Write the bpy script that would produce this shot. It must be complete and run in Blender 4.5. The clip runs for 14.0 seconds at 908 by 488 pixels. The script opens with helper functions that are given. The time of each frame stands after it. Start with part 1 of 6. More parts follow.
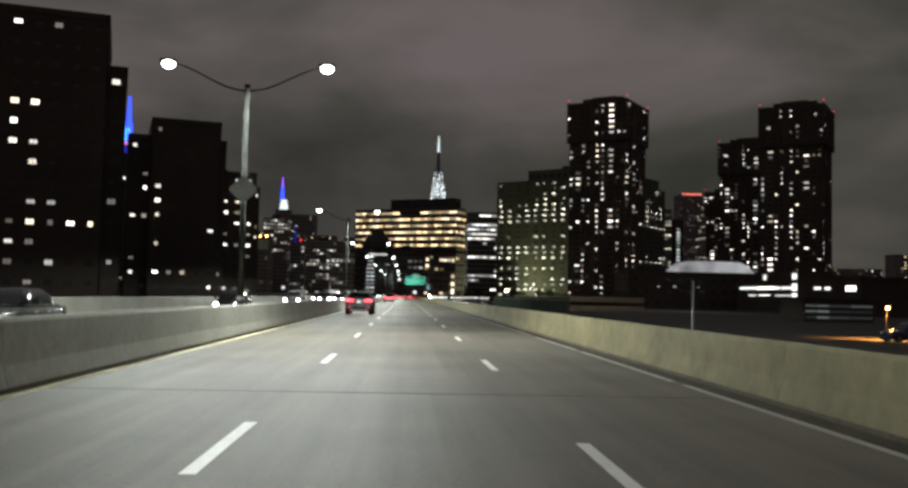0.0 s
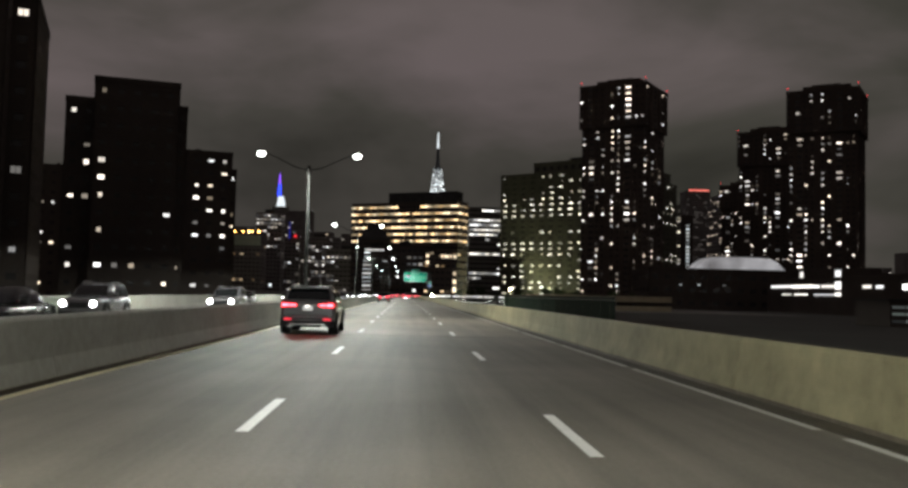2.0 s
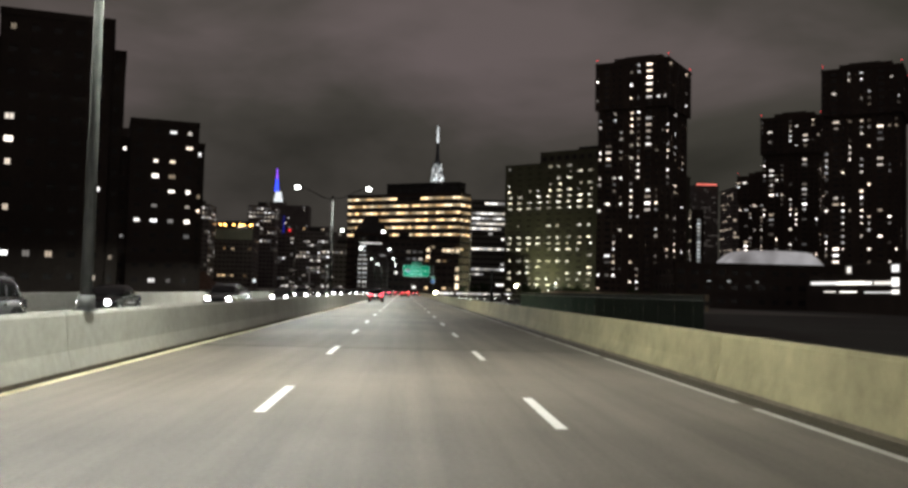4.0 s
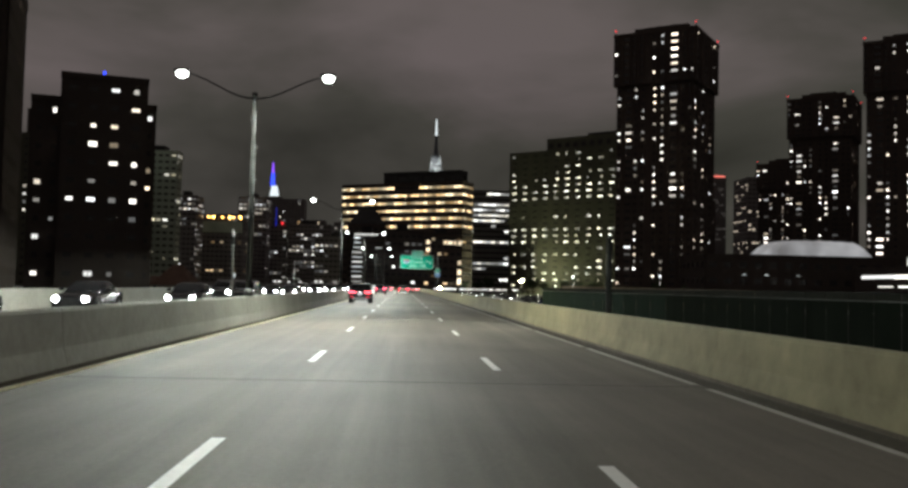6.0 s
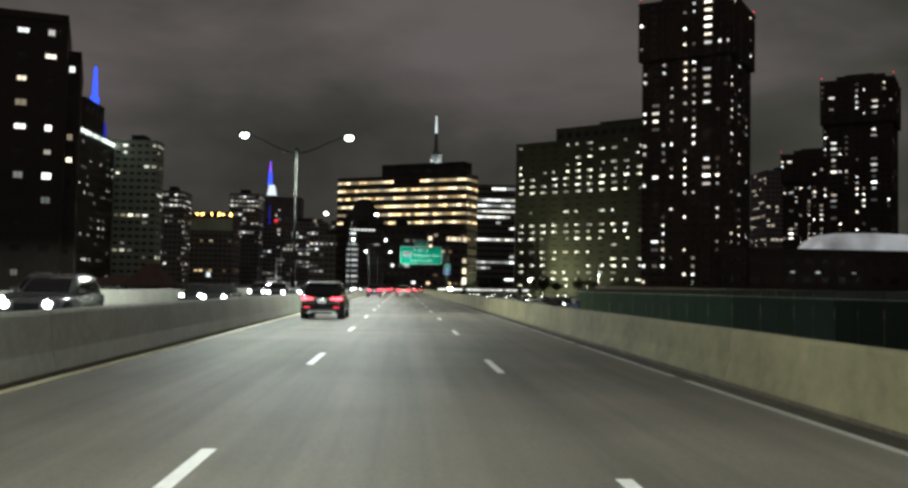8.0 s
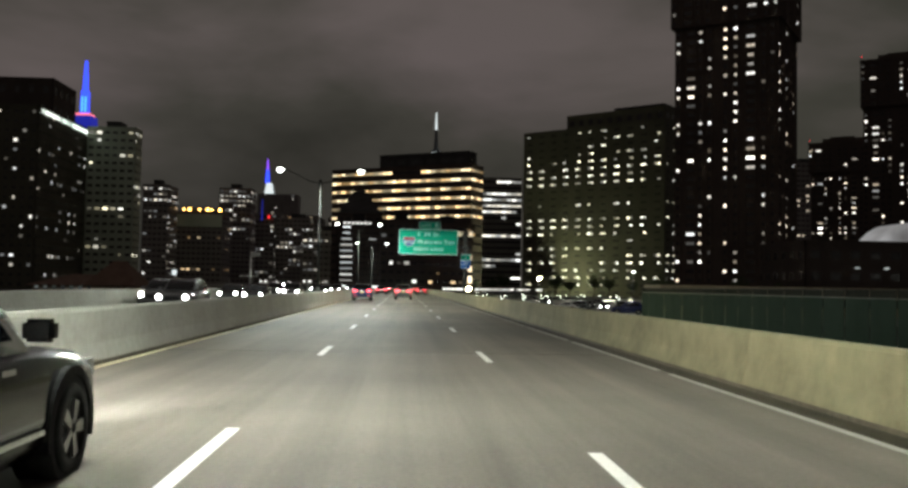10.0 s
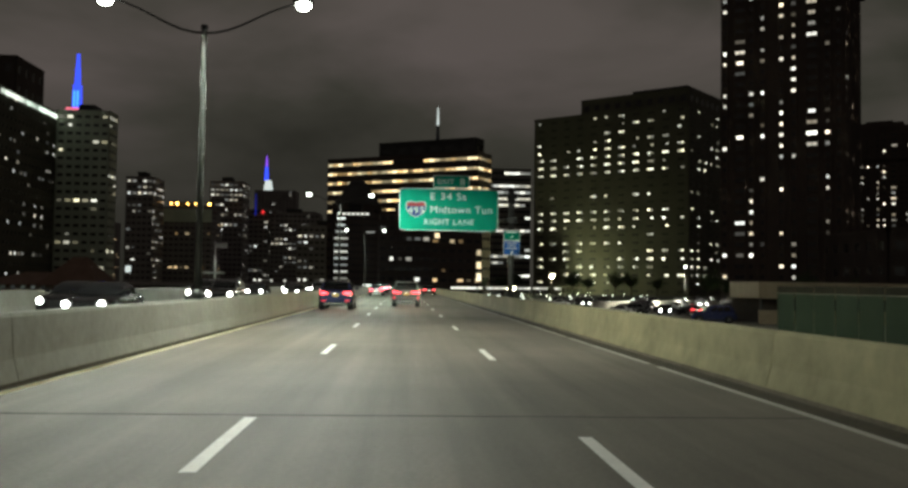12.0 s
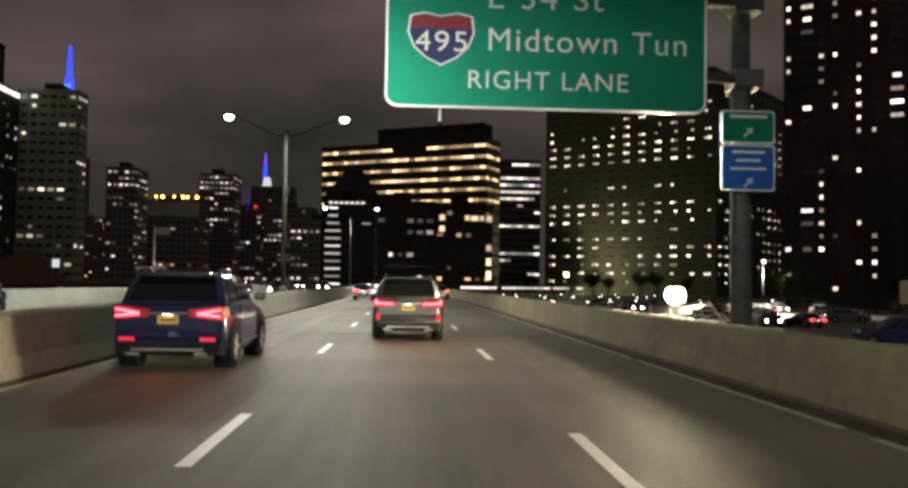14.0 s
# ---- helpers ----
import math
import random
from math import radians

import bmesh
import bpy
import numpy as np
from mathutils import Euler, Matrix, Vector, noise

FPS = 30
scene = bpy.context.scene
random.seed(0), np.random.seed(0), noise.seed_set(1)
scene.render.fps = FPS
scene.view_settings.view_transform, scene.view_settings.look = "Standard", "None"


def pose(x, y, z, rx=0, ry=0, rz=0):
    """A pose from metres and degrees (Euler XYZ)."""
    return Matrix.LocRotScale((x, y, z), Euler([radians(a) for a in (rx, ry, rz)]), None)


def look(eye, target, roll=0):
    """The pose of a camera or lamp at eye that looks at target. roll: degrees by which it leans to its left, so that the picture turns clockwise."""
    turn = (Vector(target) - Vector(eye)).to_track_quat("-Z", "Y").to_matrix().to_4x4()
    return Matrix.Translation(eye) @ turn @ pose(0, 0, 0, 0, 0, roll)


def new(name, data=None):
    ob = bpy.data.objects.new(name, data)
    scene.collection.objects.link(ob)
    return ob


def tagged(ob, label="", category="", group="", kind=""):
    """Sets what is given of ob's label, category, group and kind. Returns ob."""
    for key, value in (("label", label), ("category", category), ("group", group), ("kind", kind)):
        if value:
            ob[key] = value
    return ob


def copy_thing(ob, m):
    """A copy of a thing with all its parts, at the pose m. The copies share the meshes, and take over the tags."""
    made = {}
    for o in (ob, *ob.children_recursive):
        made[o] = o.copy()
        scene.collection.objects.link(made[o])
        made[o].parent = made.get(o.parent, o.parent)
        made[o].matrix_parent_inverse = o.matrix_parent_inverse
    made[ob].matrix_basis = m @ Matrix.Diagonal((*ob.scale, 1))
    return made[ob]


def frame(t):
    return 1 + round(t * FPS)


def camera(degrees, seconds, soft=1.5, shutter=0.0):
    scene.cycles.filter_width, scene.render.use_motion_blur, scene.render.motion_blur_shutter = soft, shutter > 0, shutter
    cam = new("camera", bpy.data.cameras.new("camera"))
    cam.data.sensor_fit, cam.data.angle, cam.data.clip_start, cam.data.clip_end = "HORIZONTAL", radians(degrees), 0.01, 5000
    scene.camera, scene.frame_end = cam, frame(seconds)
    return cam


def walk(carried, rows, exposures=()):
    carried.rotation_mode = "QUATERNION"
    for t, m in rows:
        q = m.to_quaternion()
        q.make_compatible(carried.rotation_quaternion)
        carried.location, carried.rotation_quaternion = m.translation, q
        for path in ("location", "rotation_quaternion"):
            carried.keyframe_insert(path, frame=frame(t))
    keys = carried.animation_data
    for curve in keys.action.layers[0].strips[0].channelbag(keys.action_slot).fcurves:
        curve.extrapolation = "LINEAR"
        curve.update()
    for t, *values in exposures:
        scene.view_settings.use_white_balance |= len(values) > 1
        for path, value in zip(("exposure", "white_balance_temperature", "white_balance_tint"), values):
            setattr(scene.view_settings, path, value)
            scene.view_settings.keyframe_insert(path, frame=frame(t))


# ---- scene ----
cam = camera(52.2, 14.0, soft=3.0)
EYE = 1.52
LIFT = {0.0: -0.05, 0.5: -0.07, 1.0: -0.05, 1.5: -0.03, 2.0: -0.02}  # the car sways a little on its springs
# seconds, metres right, metres along the road, yaw, pitch, roll
ROWS = [
    (0.0, 0.01, 0.00, -2.93, 3.23, -1.23),
    (0.5, 0.01, 8.58, -3.00, 3.29, -1.22),
    (1.0, 0.00, 17.24, -3.04, 3.25, -1.26),
    (1.5, -0.01, 25.98, -3.04, 3.25, -1.30),
    (2.0, -0.02, 34.78, -3.01, 3.14, -1.33),
    (2.5, -0.03, 43.65, -3.01, 3.07, -1.36),
    (3.0, -0.02, 52.58, -3.05, 3.04, -1.39),
    (5.5, 0.04, 98.02, -3.13, 2.73, -1.35),
    (6.0, 0.04, 107.24, -3.18, 2.67, -1.31),
    (6.5, 0.01, 116.49, -3.14, 2.67, -1.28),
    (7.0, 0.01, 125.77, -3.18, 2.71, -1.26),
    (7.5, 0.01, 135.07, -3.20, 2.65, -1.18),
    (8.0, 0.02, 144.39, -3.19, 2.68, -1.11),
    (10.5, 0.02, 191.17, -3.21, 2.61, -0.93),
    (11.0, -0.01, 200.53, -3.18, 2.59, -0.84),
    (11.5, -0.04, 209.89, -3.14, 2.63, -0.81),
    (12.0, -0.02, 219.23, -3.12, 2.53, -0.83),
    (12.5, -0.03, 228.55, -3.11, 2.56, -0.86),
    (13.0, -0.04, 237.85, -3.10, 2.51, -0.89),
    (13.5, -0.04, 247.13, -3.12, 2.46, -0.92),
    (14.0, 0.06, 256.38, -3.07, 2.47, -0.93),
]
walk(cam, [(t, pose(x, y, EYE + LIFT.get(t, 0.0), 90 + pitch, roll, yaw)) for t, x, y, yaw, pitch, roll in ROWS],
     [(0.0, 0.20, 6500, 9), (1.2, 0.12, 6500, 9), (2.8, 0.04, 6800, 15), (7.0, 0.08, 6500, 7), (8.5, 0.08, 6400, 6), (10.3, -0.15, 6800, 8), (12.0, -0.34, 6900, 3), (13.2, -0.32, 7000, 13), (14.0, -0.40, 7150, 17)])

# ---- world and large lights ----
world = bpy.data.worlds.new("night_sky")
scene.world = world
world.use_nodes = True


def node(tree, kind, **inputs):
    n = tree.nodes.new(kind)
    for key, value in inputs.items():
        n.inputs[key].default_value = value
    return n


def overcast_sky(tree):
    """Low night clouds lit from below by the city: purple grey overhead, a darker belt, a faint glow at the skyline."""
    tree.nodes.clear()
    out = tree.nodes.new("ShaderNodeOutputWorld")
    back = node(tree, "ShaderNodeBackground", Strength=1.0)
    place = tree.nodes.new("ShaderNodeTexCoord")
    squash = tree.nodes.new("ShaderNodeMapping")
    squash.inputs["Scale"].default_value = (2.0, 2.0, 5.2)
    squash.inputs["Location"].default_value = (0.9, 0.5, 0.2)
    clouds = node(tree, "ShaderNodeTexNoise", Scale=1.35, Detail=5.0, Roughness=0.50, Distortion=0.3)
    split = tree.nodes.new("ShaderNodeSeparateXYZ")
    height = tree.nodes.new("ShaderNodeValToRGB")
    height.color_ramp.elements[0].position, height.color_ramp.elements[0].color = 0.0, (0.40, 0.40, 0.40, 1)
    height.color_ramp.elements[1].position, height.color_ramp.elements[1].color = 0.40, (0.80, 0.80, 0.80, 1)
    for pos, v in ((0.06, 0.34), (0.14, 0.36), (0.22, 0.66), (0.30, 0.86)):
        height.color_ramp.elements.new(pos).color = (v, v, v, 1)
    mix = tree.nodes.new("ShaderNodeMath")
    mix.operation = "MULTIPLY_ADD"
    mix.inputs[1].default_value = 1.75
    shift = tree.nodes.new("ShaderNodeMath")
    shift.operation = "SUBTRACT"
    shift.inputs[1].default_value = 0.5
    tone = tree.nodes.new("ShaderNodeValToRGB")
    tone.color_ramp.elements[0].position, tone.color_ramp.elements[0].color = 0.12, (0.021, 0.0205, 0.0175, 1)
    tone.color_ramp.elements[1].position, tone.color_ramp.elements[1].color = 1.0, (0.126, 0.102, 0.108, 1)
    tone.color_ramp.elements.new(0.5).color = (0.054, 0.050, 0.0455, 1)
    link = tree.links.new
    link(place.outputs["Generated"], squash.inputs["Vector"])
    link(squash.outputs["Vector"], clouds.inputs["Vector"])
    link(place.outputs["Generated"], split.inputs["Vector"])
    link(split.outputs["Z"], height.inputs["Fac"])
    link(clouds.outputs["Fac"], shift.inputs[0])
    link(shift.outputs[0], mix.inputs[0])
    link(height.outputs["Color"], mix.inputs[2])
    link(mix.outputs[0], tone.inputs["Fac"])
    drift = node(tree, "ShaderNodeTexNoise", Scale=1.1, Detail=2.0, Roughness=0.5)
    share = tree.nodes.new("ShaderNodeMapRange")
    share.inputs["From Min"].default_value, share.inputs["From Max"].default_value = 0.40, 0.60
    tint = tree.nodes.new("ShaderNodeMix")
    tint.data_type, tint.blend_type = "RGBA", "MULTIPLY"
    tint.inputs["B"].default_value = (0.95, 0.99, 0.92, 1)
    link(place.outputs["Generated"], drift.inputs["Vector"])
    link(drift.outputs["Fac"], share.inputs["Value"])
    link(share.outputs["Result"], tint.inputs["Factor"])
    link(tone.outputs["Color"], tint.inputs["A"])
    link(tint.outputs["Result"], back.inputs["Color"])
    link(back.outputs["Background"], out.inputs["Surface"])


overcast_sky(world.node_tree)

LAMP_ROWS = (-22, 32, 87.5, 142, 193, 245, 300.5, 354)
LAMP_X, LAMP_ARM, LAMP_HEIGHT = -5.65, 2.72, 9.35
for lamp_y in LAMP_ROWS:
    for side in (-1, 1):
        bulb = bpy.data.lights.new("street_light", "SPOT")
        bulb.energy, bulb.color = 5900, (0.92, 1.0, 0.92)
        bulb.spot_size, bulb.spot_blend, bulb.shadow_soft_size = radians(176), 0.06, 0.3
        new("street_light", bulb).location = (LAMP_X + side * LAMP_ARM, lamp_y, LAMP_HEIGHT - 0.93)

# brake light thrown back on the road by the three nearest cars
for car_x, car_rear in ((0.18, 281.2), (-3.42, 67.6), (-3.85, 272.1)):
    glow = bpy.data.lights.new("brake_glow", "SPOT")
    glow.energy, glow.color = 22, (1.0, 0.13, 0.10)
    glow.spot_size, glow.spot_blend, glow.shadow_soft_size = radians(168), 1.0, 0.5
    new("brake_glow", glow).matrix_basis = look((car_x, car_rear - 0.25, 0.92), (car_x, car_rear - 6.0, -0.4))

# dipped beams of the cars that drive the same way
for car_x, car_nose in ((0.18, 286.0), (-3.42, 72.6), (-3.85, 276.8), (-3.5, 190.3)):
    beam = bpy.data.lights.new("head_beam", "SPOT")
    beam.energy, beam.color = 6000, (0.94, 0.98, 1.0)
    beam.spot_size, beam.spot_blend, beam.shadow_soft_size = radians(46), 0.8, 0.12
    new("head_beam", beam).matrix_basis = look((car_x, car_nose + 0.1, 0.72), (car_x, car_nose + 16.0, -0.35))

# ---- materials ----


def material(name, dark, light, rough=0.7, metal=0.0, grain=30.0, stain=0.6, bump=0.15, spread=0.12, by_object=0.0, coat=0.0):
    """A surface of two close tones, mottled at two sizes, with fine relief."""
    m = bpy.data.materials.new(name)
    m.use_nodes = True
    t = m.node_tree
    b = t.nodes["Principled BSDF"]
    place = t.nodes.new("ShaderNodeTexCoord")
    fine = node(t, "ShaderNodeTexNoise", Scale=grain, Detail=6.0, Roughness=0.65)
    wide = node(t, "ShaderNodeTexNoise", Scale=stain, Detail=4.0, Roughness=0.6)
    half = t.nodes.new("ShaderNodeMix")
    half.data_type, half.inputs["Factor"].default_value = "FLOAT", 0.5
    ramp = t.nodes.new("ShaderNodeValToRGB")
    ramp.color_ramp.elements[0].position, ramp.color_ramp.elements[0].color = 0.5 - spread, (*dark, 1)
    ramp.color_ramp.elements[1].position, ramp.color_ramp.elements[1].color = 0.5 + spread, (*light, 1)
    link = t.links.new
    link(place.outputs["Object"], fine.inputs["Vector"])
    link(place.outputs["Object"], wide.inputs["Vector"])
    link(fine.outputs["Fac"], half.inputs["A"])
    link(wide.outputs["Fac"], half.inputs["B"])
    value = half.outputs["Result"]
    if by_object:
        info = t.nodes.new("ShaderNodeObjectInfo")
        add = t.nodes.new("ShaderNodeMath")
        add.operation, add.inputs[1].default_value = "MULTIPLY_ADD", by_object
        link(info.outputs["Random"], add.inputs[0])
        link(value, add.inputs[2])
        value = add.outputs[0]
    link(value, ramp.inputs["Fac"])
    link(ramp.outputs["Color"], b.inputs["Base Color"])
    b.inputs["Roughness"].default_value, b.inputs["Metallic"].default_value = rough, metal
    b.inputs["Coat Weight"].default_value = coat
    b.inputs["Specular IOR Level"].default_value = 0.5 if rough < 0.6 else 0.25
    if bump:
        rise = node(t, "ShaderNodeBump", Strength=bump, Distance=0.02)
        link(fine.outputs["Fac"], rise.inputs["Height"])
        link(rise.outputs["Normal"], b.inputs["Normal"])
    return m


def glowing(name, colour, strength):
    m = bpy.data.materials.new(name)
    m.use_nodes = True
    b = m.node_tree.nodes["Principled BSDF"]
    b.inputs["Base Color"].default_value = (*[0.2 * c for c in colour], 1)
    b.inputs["Emission Color"].default_value = (*colour, 1)
    b.inputs["Emission Strength"].default_value = strength
    return m


def lit_window(name, first, second, low, high, islands=True, fall=1.4):
    """Lit panes: every pane takes its own tint between two colours and its own brightness."""
    m = bpy.data.materials.new(name)
    m.use_nodes = True
    t = m.node_tree
    b = t.nodes["Principled BSDF"]
    source = t.nodes.new("ShaderNodeNewGeometry" if islands else "ShaderNodeObjectInfo")
    chance = source.outputs["Random Per Island" if islands else "Random"]
    tint = t.nodes.new("ShaderNodeValToRGB")
    tint.color_ramp.elements[0].color, tint.color_ramp.elements[1].color = (*first, 1), (*second, 1)
    again = t.nodes.new("ShaderNodeMath")
    again.operation, again.inputs[1].default_value = "MULTIPLY", 37.31
    part_of = t.nodes.new("ShaderNodeMath")
    part_of.operation = "FRACT"
    power = t.nodes.new("ShaderNodeMath")
    power.operation, power.inputs[1].default_value = "POWER", fall
    span = t.nodes.new("ShaderNodeMapRange")
    span.inputs["To Min"].default_value, span.inputs["To Max"].default_value = low, high
    link = t.links.new
    link(chance, tint.inputs["Fac"])
    link(chance, again.inputs[0])
    link(again.outputs[0], part_of.inputs[0])
    link(part_of.outputs[0], power.inputs[0])
    link(power.outputs[0], span.inputs["Value"])
    link(tint.outputs["Color"], b.inputs["Emission Color"])
    link(span.outputs["Result"], b.inputs["Emission Strength"])
    b.inputs["Base Color"].default_value = (0.05, 0.05, 0.05, 1)
    b.inputs["Roughness"].default_value = 0.2
    return m


ASPHALT = material("worn_asphalt", (0.086, 0.076, 0.062), (0.162, 0.143, 0.116), rough=0.67, grain=18, stain=0.22, bump=0.35, spread=0.16)


def wear_tracks(m):
    """Long streaks and paler wheel tracks along the road, and a few darker patches."""
    t = m.node_tree
    b = t.nodes["Principled BSDF"]
    old = b.inputs["Base Color"].links[0].from_socket
    place = t.nodes.new("ShaderNodeTexCoord")
    stretch = t.nodes.new("ShaderNodeMapping")
    stretch.inputs["Scale"].default_value = (1.6, 0.035, 1.0)
    streak = node(t, "ShaderNodeTexNoise", Scale=1.0, Detail=4.0, Roughness=0.6)
    patch = node(t, "ShaderNodeTexNoise", Scale=0.09, Detail=2.0)
    both = t.nodes.new("ShaderNodeMath")
    both.operation = "ADD"
    span = t.nodes.new("ShaderNodeMapRange")
    for key, value in (("From Min", 0.75), ("From Max", 1.25), ("To Min", 0.66), ("To Max", 1.28)):
        span.inputs[key].default_value = value
    tint = t.nodes.new("ShaderNodeMix")
    tint.data_type, tint.blend_type = "RGBA", "MULTIPLY"
    tint.inputs["Factor"].default_value = 1.0
    link = t.links.new
    link(place.outputs["Object"], stretch.inputs["Vector"])
    link(stretch.outputs["Vector"], streak.inputs["Vector"])
    link(place.outputs["Object"], patch.inputs["Vector"])
    link(streak.outputs["Fac"], both.inputs[0])
    link(patch.outputs["Fac"], both.inputs[1])
    link(both.outputs[0], span.inputs["Value"])
    link(old, tint.inputs["A"])
    link(span.outputs["Result"], tint.inputs["B"])
    link(tint.outputs["Result"], b.inputs["Base Color"])


wear_tracks(ASPHALT)
OLD_CONCRETE = material("yellowed_concrete", (0.106, 0.092, 0.052), (0.250, 0.221, 0.128), rough=0.85, grain=2.2, stain=0.32, bump=0.06, spread=0.20)
GUTTER_DARK = material("dark_gutter_tone", (0.022, 0.018, 0.011), (0.055, 0.044, 0.027), rough=0.8, grain=12, stain=0.6, bump=0.3)
FOOT_STAIN = material("brown_foot_stain", (0.055, 0.045, 0.032), (0.110, 0.092, 0.066), rough=0.85, grain=9, stain=0.7, bump=0.2)
CONCRETE = material("barrier_concrete", (0.21, 0.203, 0.178), (0.36, 0.350, 0.312), rough=0.8, grain=5, stain=0.3, bump=0.10, spread=0.2)
SOIL = material("dark_ground", (0.035, 0.037, 0.033), (0.065, 0.064, 0.056), rough=0.9, grain=4, stain=0.05, bump=0.4)
PAINT_WHITE = material("road_paint_white", (0.52, 0.515, 0.49), (0.84, 0.835, 0.80), rough=0.55, grain=14, stain=1.2, bump=0.2, spread=0.2)
PAINT_YELLOW = material("road_paint_cream", (0.54, 0.48, 0.27), (0.80, 0.72, 0.46), rough=0.55, grain=14, stain=1.2, bump=0.2, spread=0.2)
PAINT_WORN = material("worn_edge_paint", (0.24, 0.232, 0.205), (0.47, 0.455, 0.41), rough=0.6, grain=14, stain=1.2, bump=0.2, spread=0.22)
TAR = material("black_joint_tar", (0.045, 0.042, 0.038), (0.075, 0.070, 0.062), rough=0.95, grain=25)
GALVANISED = material("galvanised_steel", (0.15, 0.155, 0.15), (0.25, 0.255, 0.245), rough=0.55, metal=0.25, grain=12, stain=2.0, bump=0.08)
WEATHERED = material("weathered_steel", (0.045, 0.047, 0.046), (0.085, 0.088, 0.085), rough=0.6, metal=0.2, grain=12, stain=2.0, bump=0.08)
DARK_METAL = material("dark_metal", (0.02, 0.02, 0.022), (0.045, 0.045, 0.048), rough=0.45, metal=0.6, grain=20, stain=2.0, bump=0.05)
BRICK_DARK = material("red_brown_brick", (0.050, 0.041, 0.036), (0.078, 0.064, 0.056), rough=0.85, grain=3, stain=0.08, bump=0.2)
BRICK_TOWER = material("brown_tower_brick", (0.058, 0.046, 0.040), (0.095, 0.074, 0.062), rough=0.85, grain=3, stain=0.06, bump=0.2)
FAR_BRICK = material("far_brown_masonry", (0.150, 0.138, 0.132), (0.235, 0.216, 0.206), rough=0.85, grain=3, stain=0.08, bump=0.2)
STONE_GREY = material("grey_limestone", (0.13, 0.13, 0.115), (0.22, 0.22, 0.19), rough=0.8, grain=2, stain=0.07, bump=0.2)
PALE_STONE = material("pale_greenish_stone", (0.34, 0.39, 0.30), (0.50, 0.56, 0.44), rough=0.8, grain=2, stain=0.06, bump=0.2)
STONE_OLIVE = material("olive_grey_panels", (0.058, 0.058, 0.042), (0.098, 0.097, 0.071), rough=0.75, grain=2, stain=0.06, bump=0.2)
STEEL_BLUE = material("bluish_curtain_wall", (0.06, 0.07, 0.08), (0.11, 0.125, 0.14), rough=0.35, metal=0.3, grain=2, stain=0.05, bump=0.1)
ROOFING = material("dark_roofing", (0.03, 0.03, 0.03), (0.06, 0.06, 0.058), rough=0.9, grain=2, stain=0.1, bump=0.2)
POLE_PAINT = material("weathered_pole_paint", (0.024, 0.025, 0.024), (0.046, 0.047, 0.045), rough=0.9, grain=5, stain=0.9, bump=0.02)
ARM_PAINT = material("dull_grey_arm_paint", (0.020, 0.021, 0.021), (0.035, 0.036, 0.036), rough=0.95, grain=12, stain=2.0, bump=0.05)
PANE_DARK = material("unlit_glass", (0.030, 0.030, 0.031), (0.050, 0.048, 0.047), rough=0.25, grain=0.6, stain=0.2, bump=0.0)
# one green fabric in three tones: its far end's lamplight is put into the colour
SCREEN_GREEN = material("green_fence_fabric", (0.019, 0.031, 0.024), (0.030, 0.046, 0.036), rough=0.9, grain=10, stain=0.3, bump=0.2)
SCREEN_HALF_SHADE = material("half_shaded_fence_fabric", (0.012, 0.019, 0.014), (0.019, 0.029, 0.023), rough=0.9, grain=10, stain=0.3, bump=0.2)
SCREEN_SHADE = material("shaded_fence_fabric", (0.005, 0.007, 0.005), (0.010, 0.013, 0.010), rough=0.9, grain=10, stain=0.3, bump=0.2)
NET_GREY = material("grey_fence_net", (0.012, 0.013, 0.011), (0.026, 0.026, 0.022), rough=0.9, grain=10, stain=0.3, bump=0.2)

for cloth in (SCREEN_GREEN, SCREEN_HALF_SHADE, SCREEN_SHADE, NET_GREY, POLE_PAINT):
    cloth.node_tree.nodes["Principled BSDF"].inputs["Specular IOR Level"].default_value = 0.02

LIT_HOME = lit_window("home_windows", (1.0, 0.80, 0.54), (0.94, 0.98, 1.0), 0.12, 3.0, islands=False, fall=2.0)
LIT_TOWER = lit_window("tower_windows", (1.0, 0.82, 0.62), (0.94, 0.97, 1.0), 0.08, 4.2, islands=False, fall=2.5)
LIT_OFFICE = lit_window("office_windows", (1.0, 0.64, 0.28), (1.0, 0.86, 0.58), 0.35, 3.2, islands=False, fall=2.0)
LIT_WARD = lit_window("ward_windows", (1.0, 0.90, 0.60), (1.0, 0.99, 0.94), 0.10, 2.2, fall=2.0)
LIT_WARD_ROOM = lit_window("ward_room_windows", (1.0, 0.93, 0.66), (0.98, 1.0, 0.92), 0.45, 5.0, islands=False, fall=1.8)
LIT_COOL = lit_window("cool_windows", (0.90, 0.95, 1.0), (1.0, 0.90, 0.74), 0.08, 1.8, fall=2.2)
LIT_BAND = lit_window("white_office_windows", (0.92, 0.97, 1.0), (1.0, 0.95, 0.82), 0.25, 2.6, fall=1.6)
LIT_GOLD = lit_window("golden_windows", (1.0, 0.62, 0.28), (1.0, 0.85, 0.60), 0.12, 1.4)

# ---- mesh helpers ----


def part(name, bm, mat, parent=None, label=""):
    """Links a bmesh as one mesh object, under a thing or a part."""
    me = bpy.data.meshes.new(name)
    bm.to_mesh(me)
    bm.free()
    for m in mat if isinstance(mat, (list, tuple)) else [mat]:
        me.materials.append(m)
    ob = new(name, me)
    if parent:
        ob.parent = parent
    if label:
        ob["label"] = label
    return ob


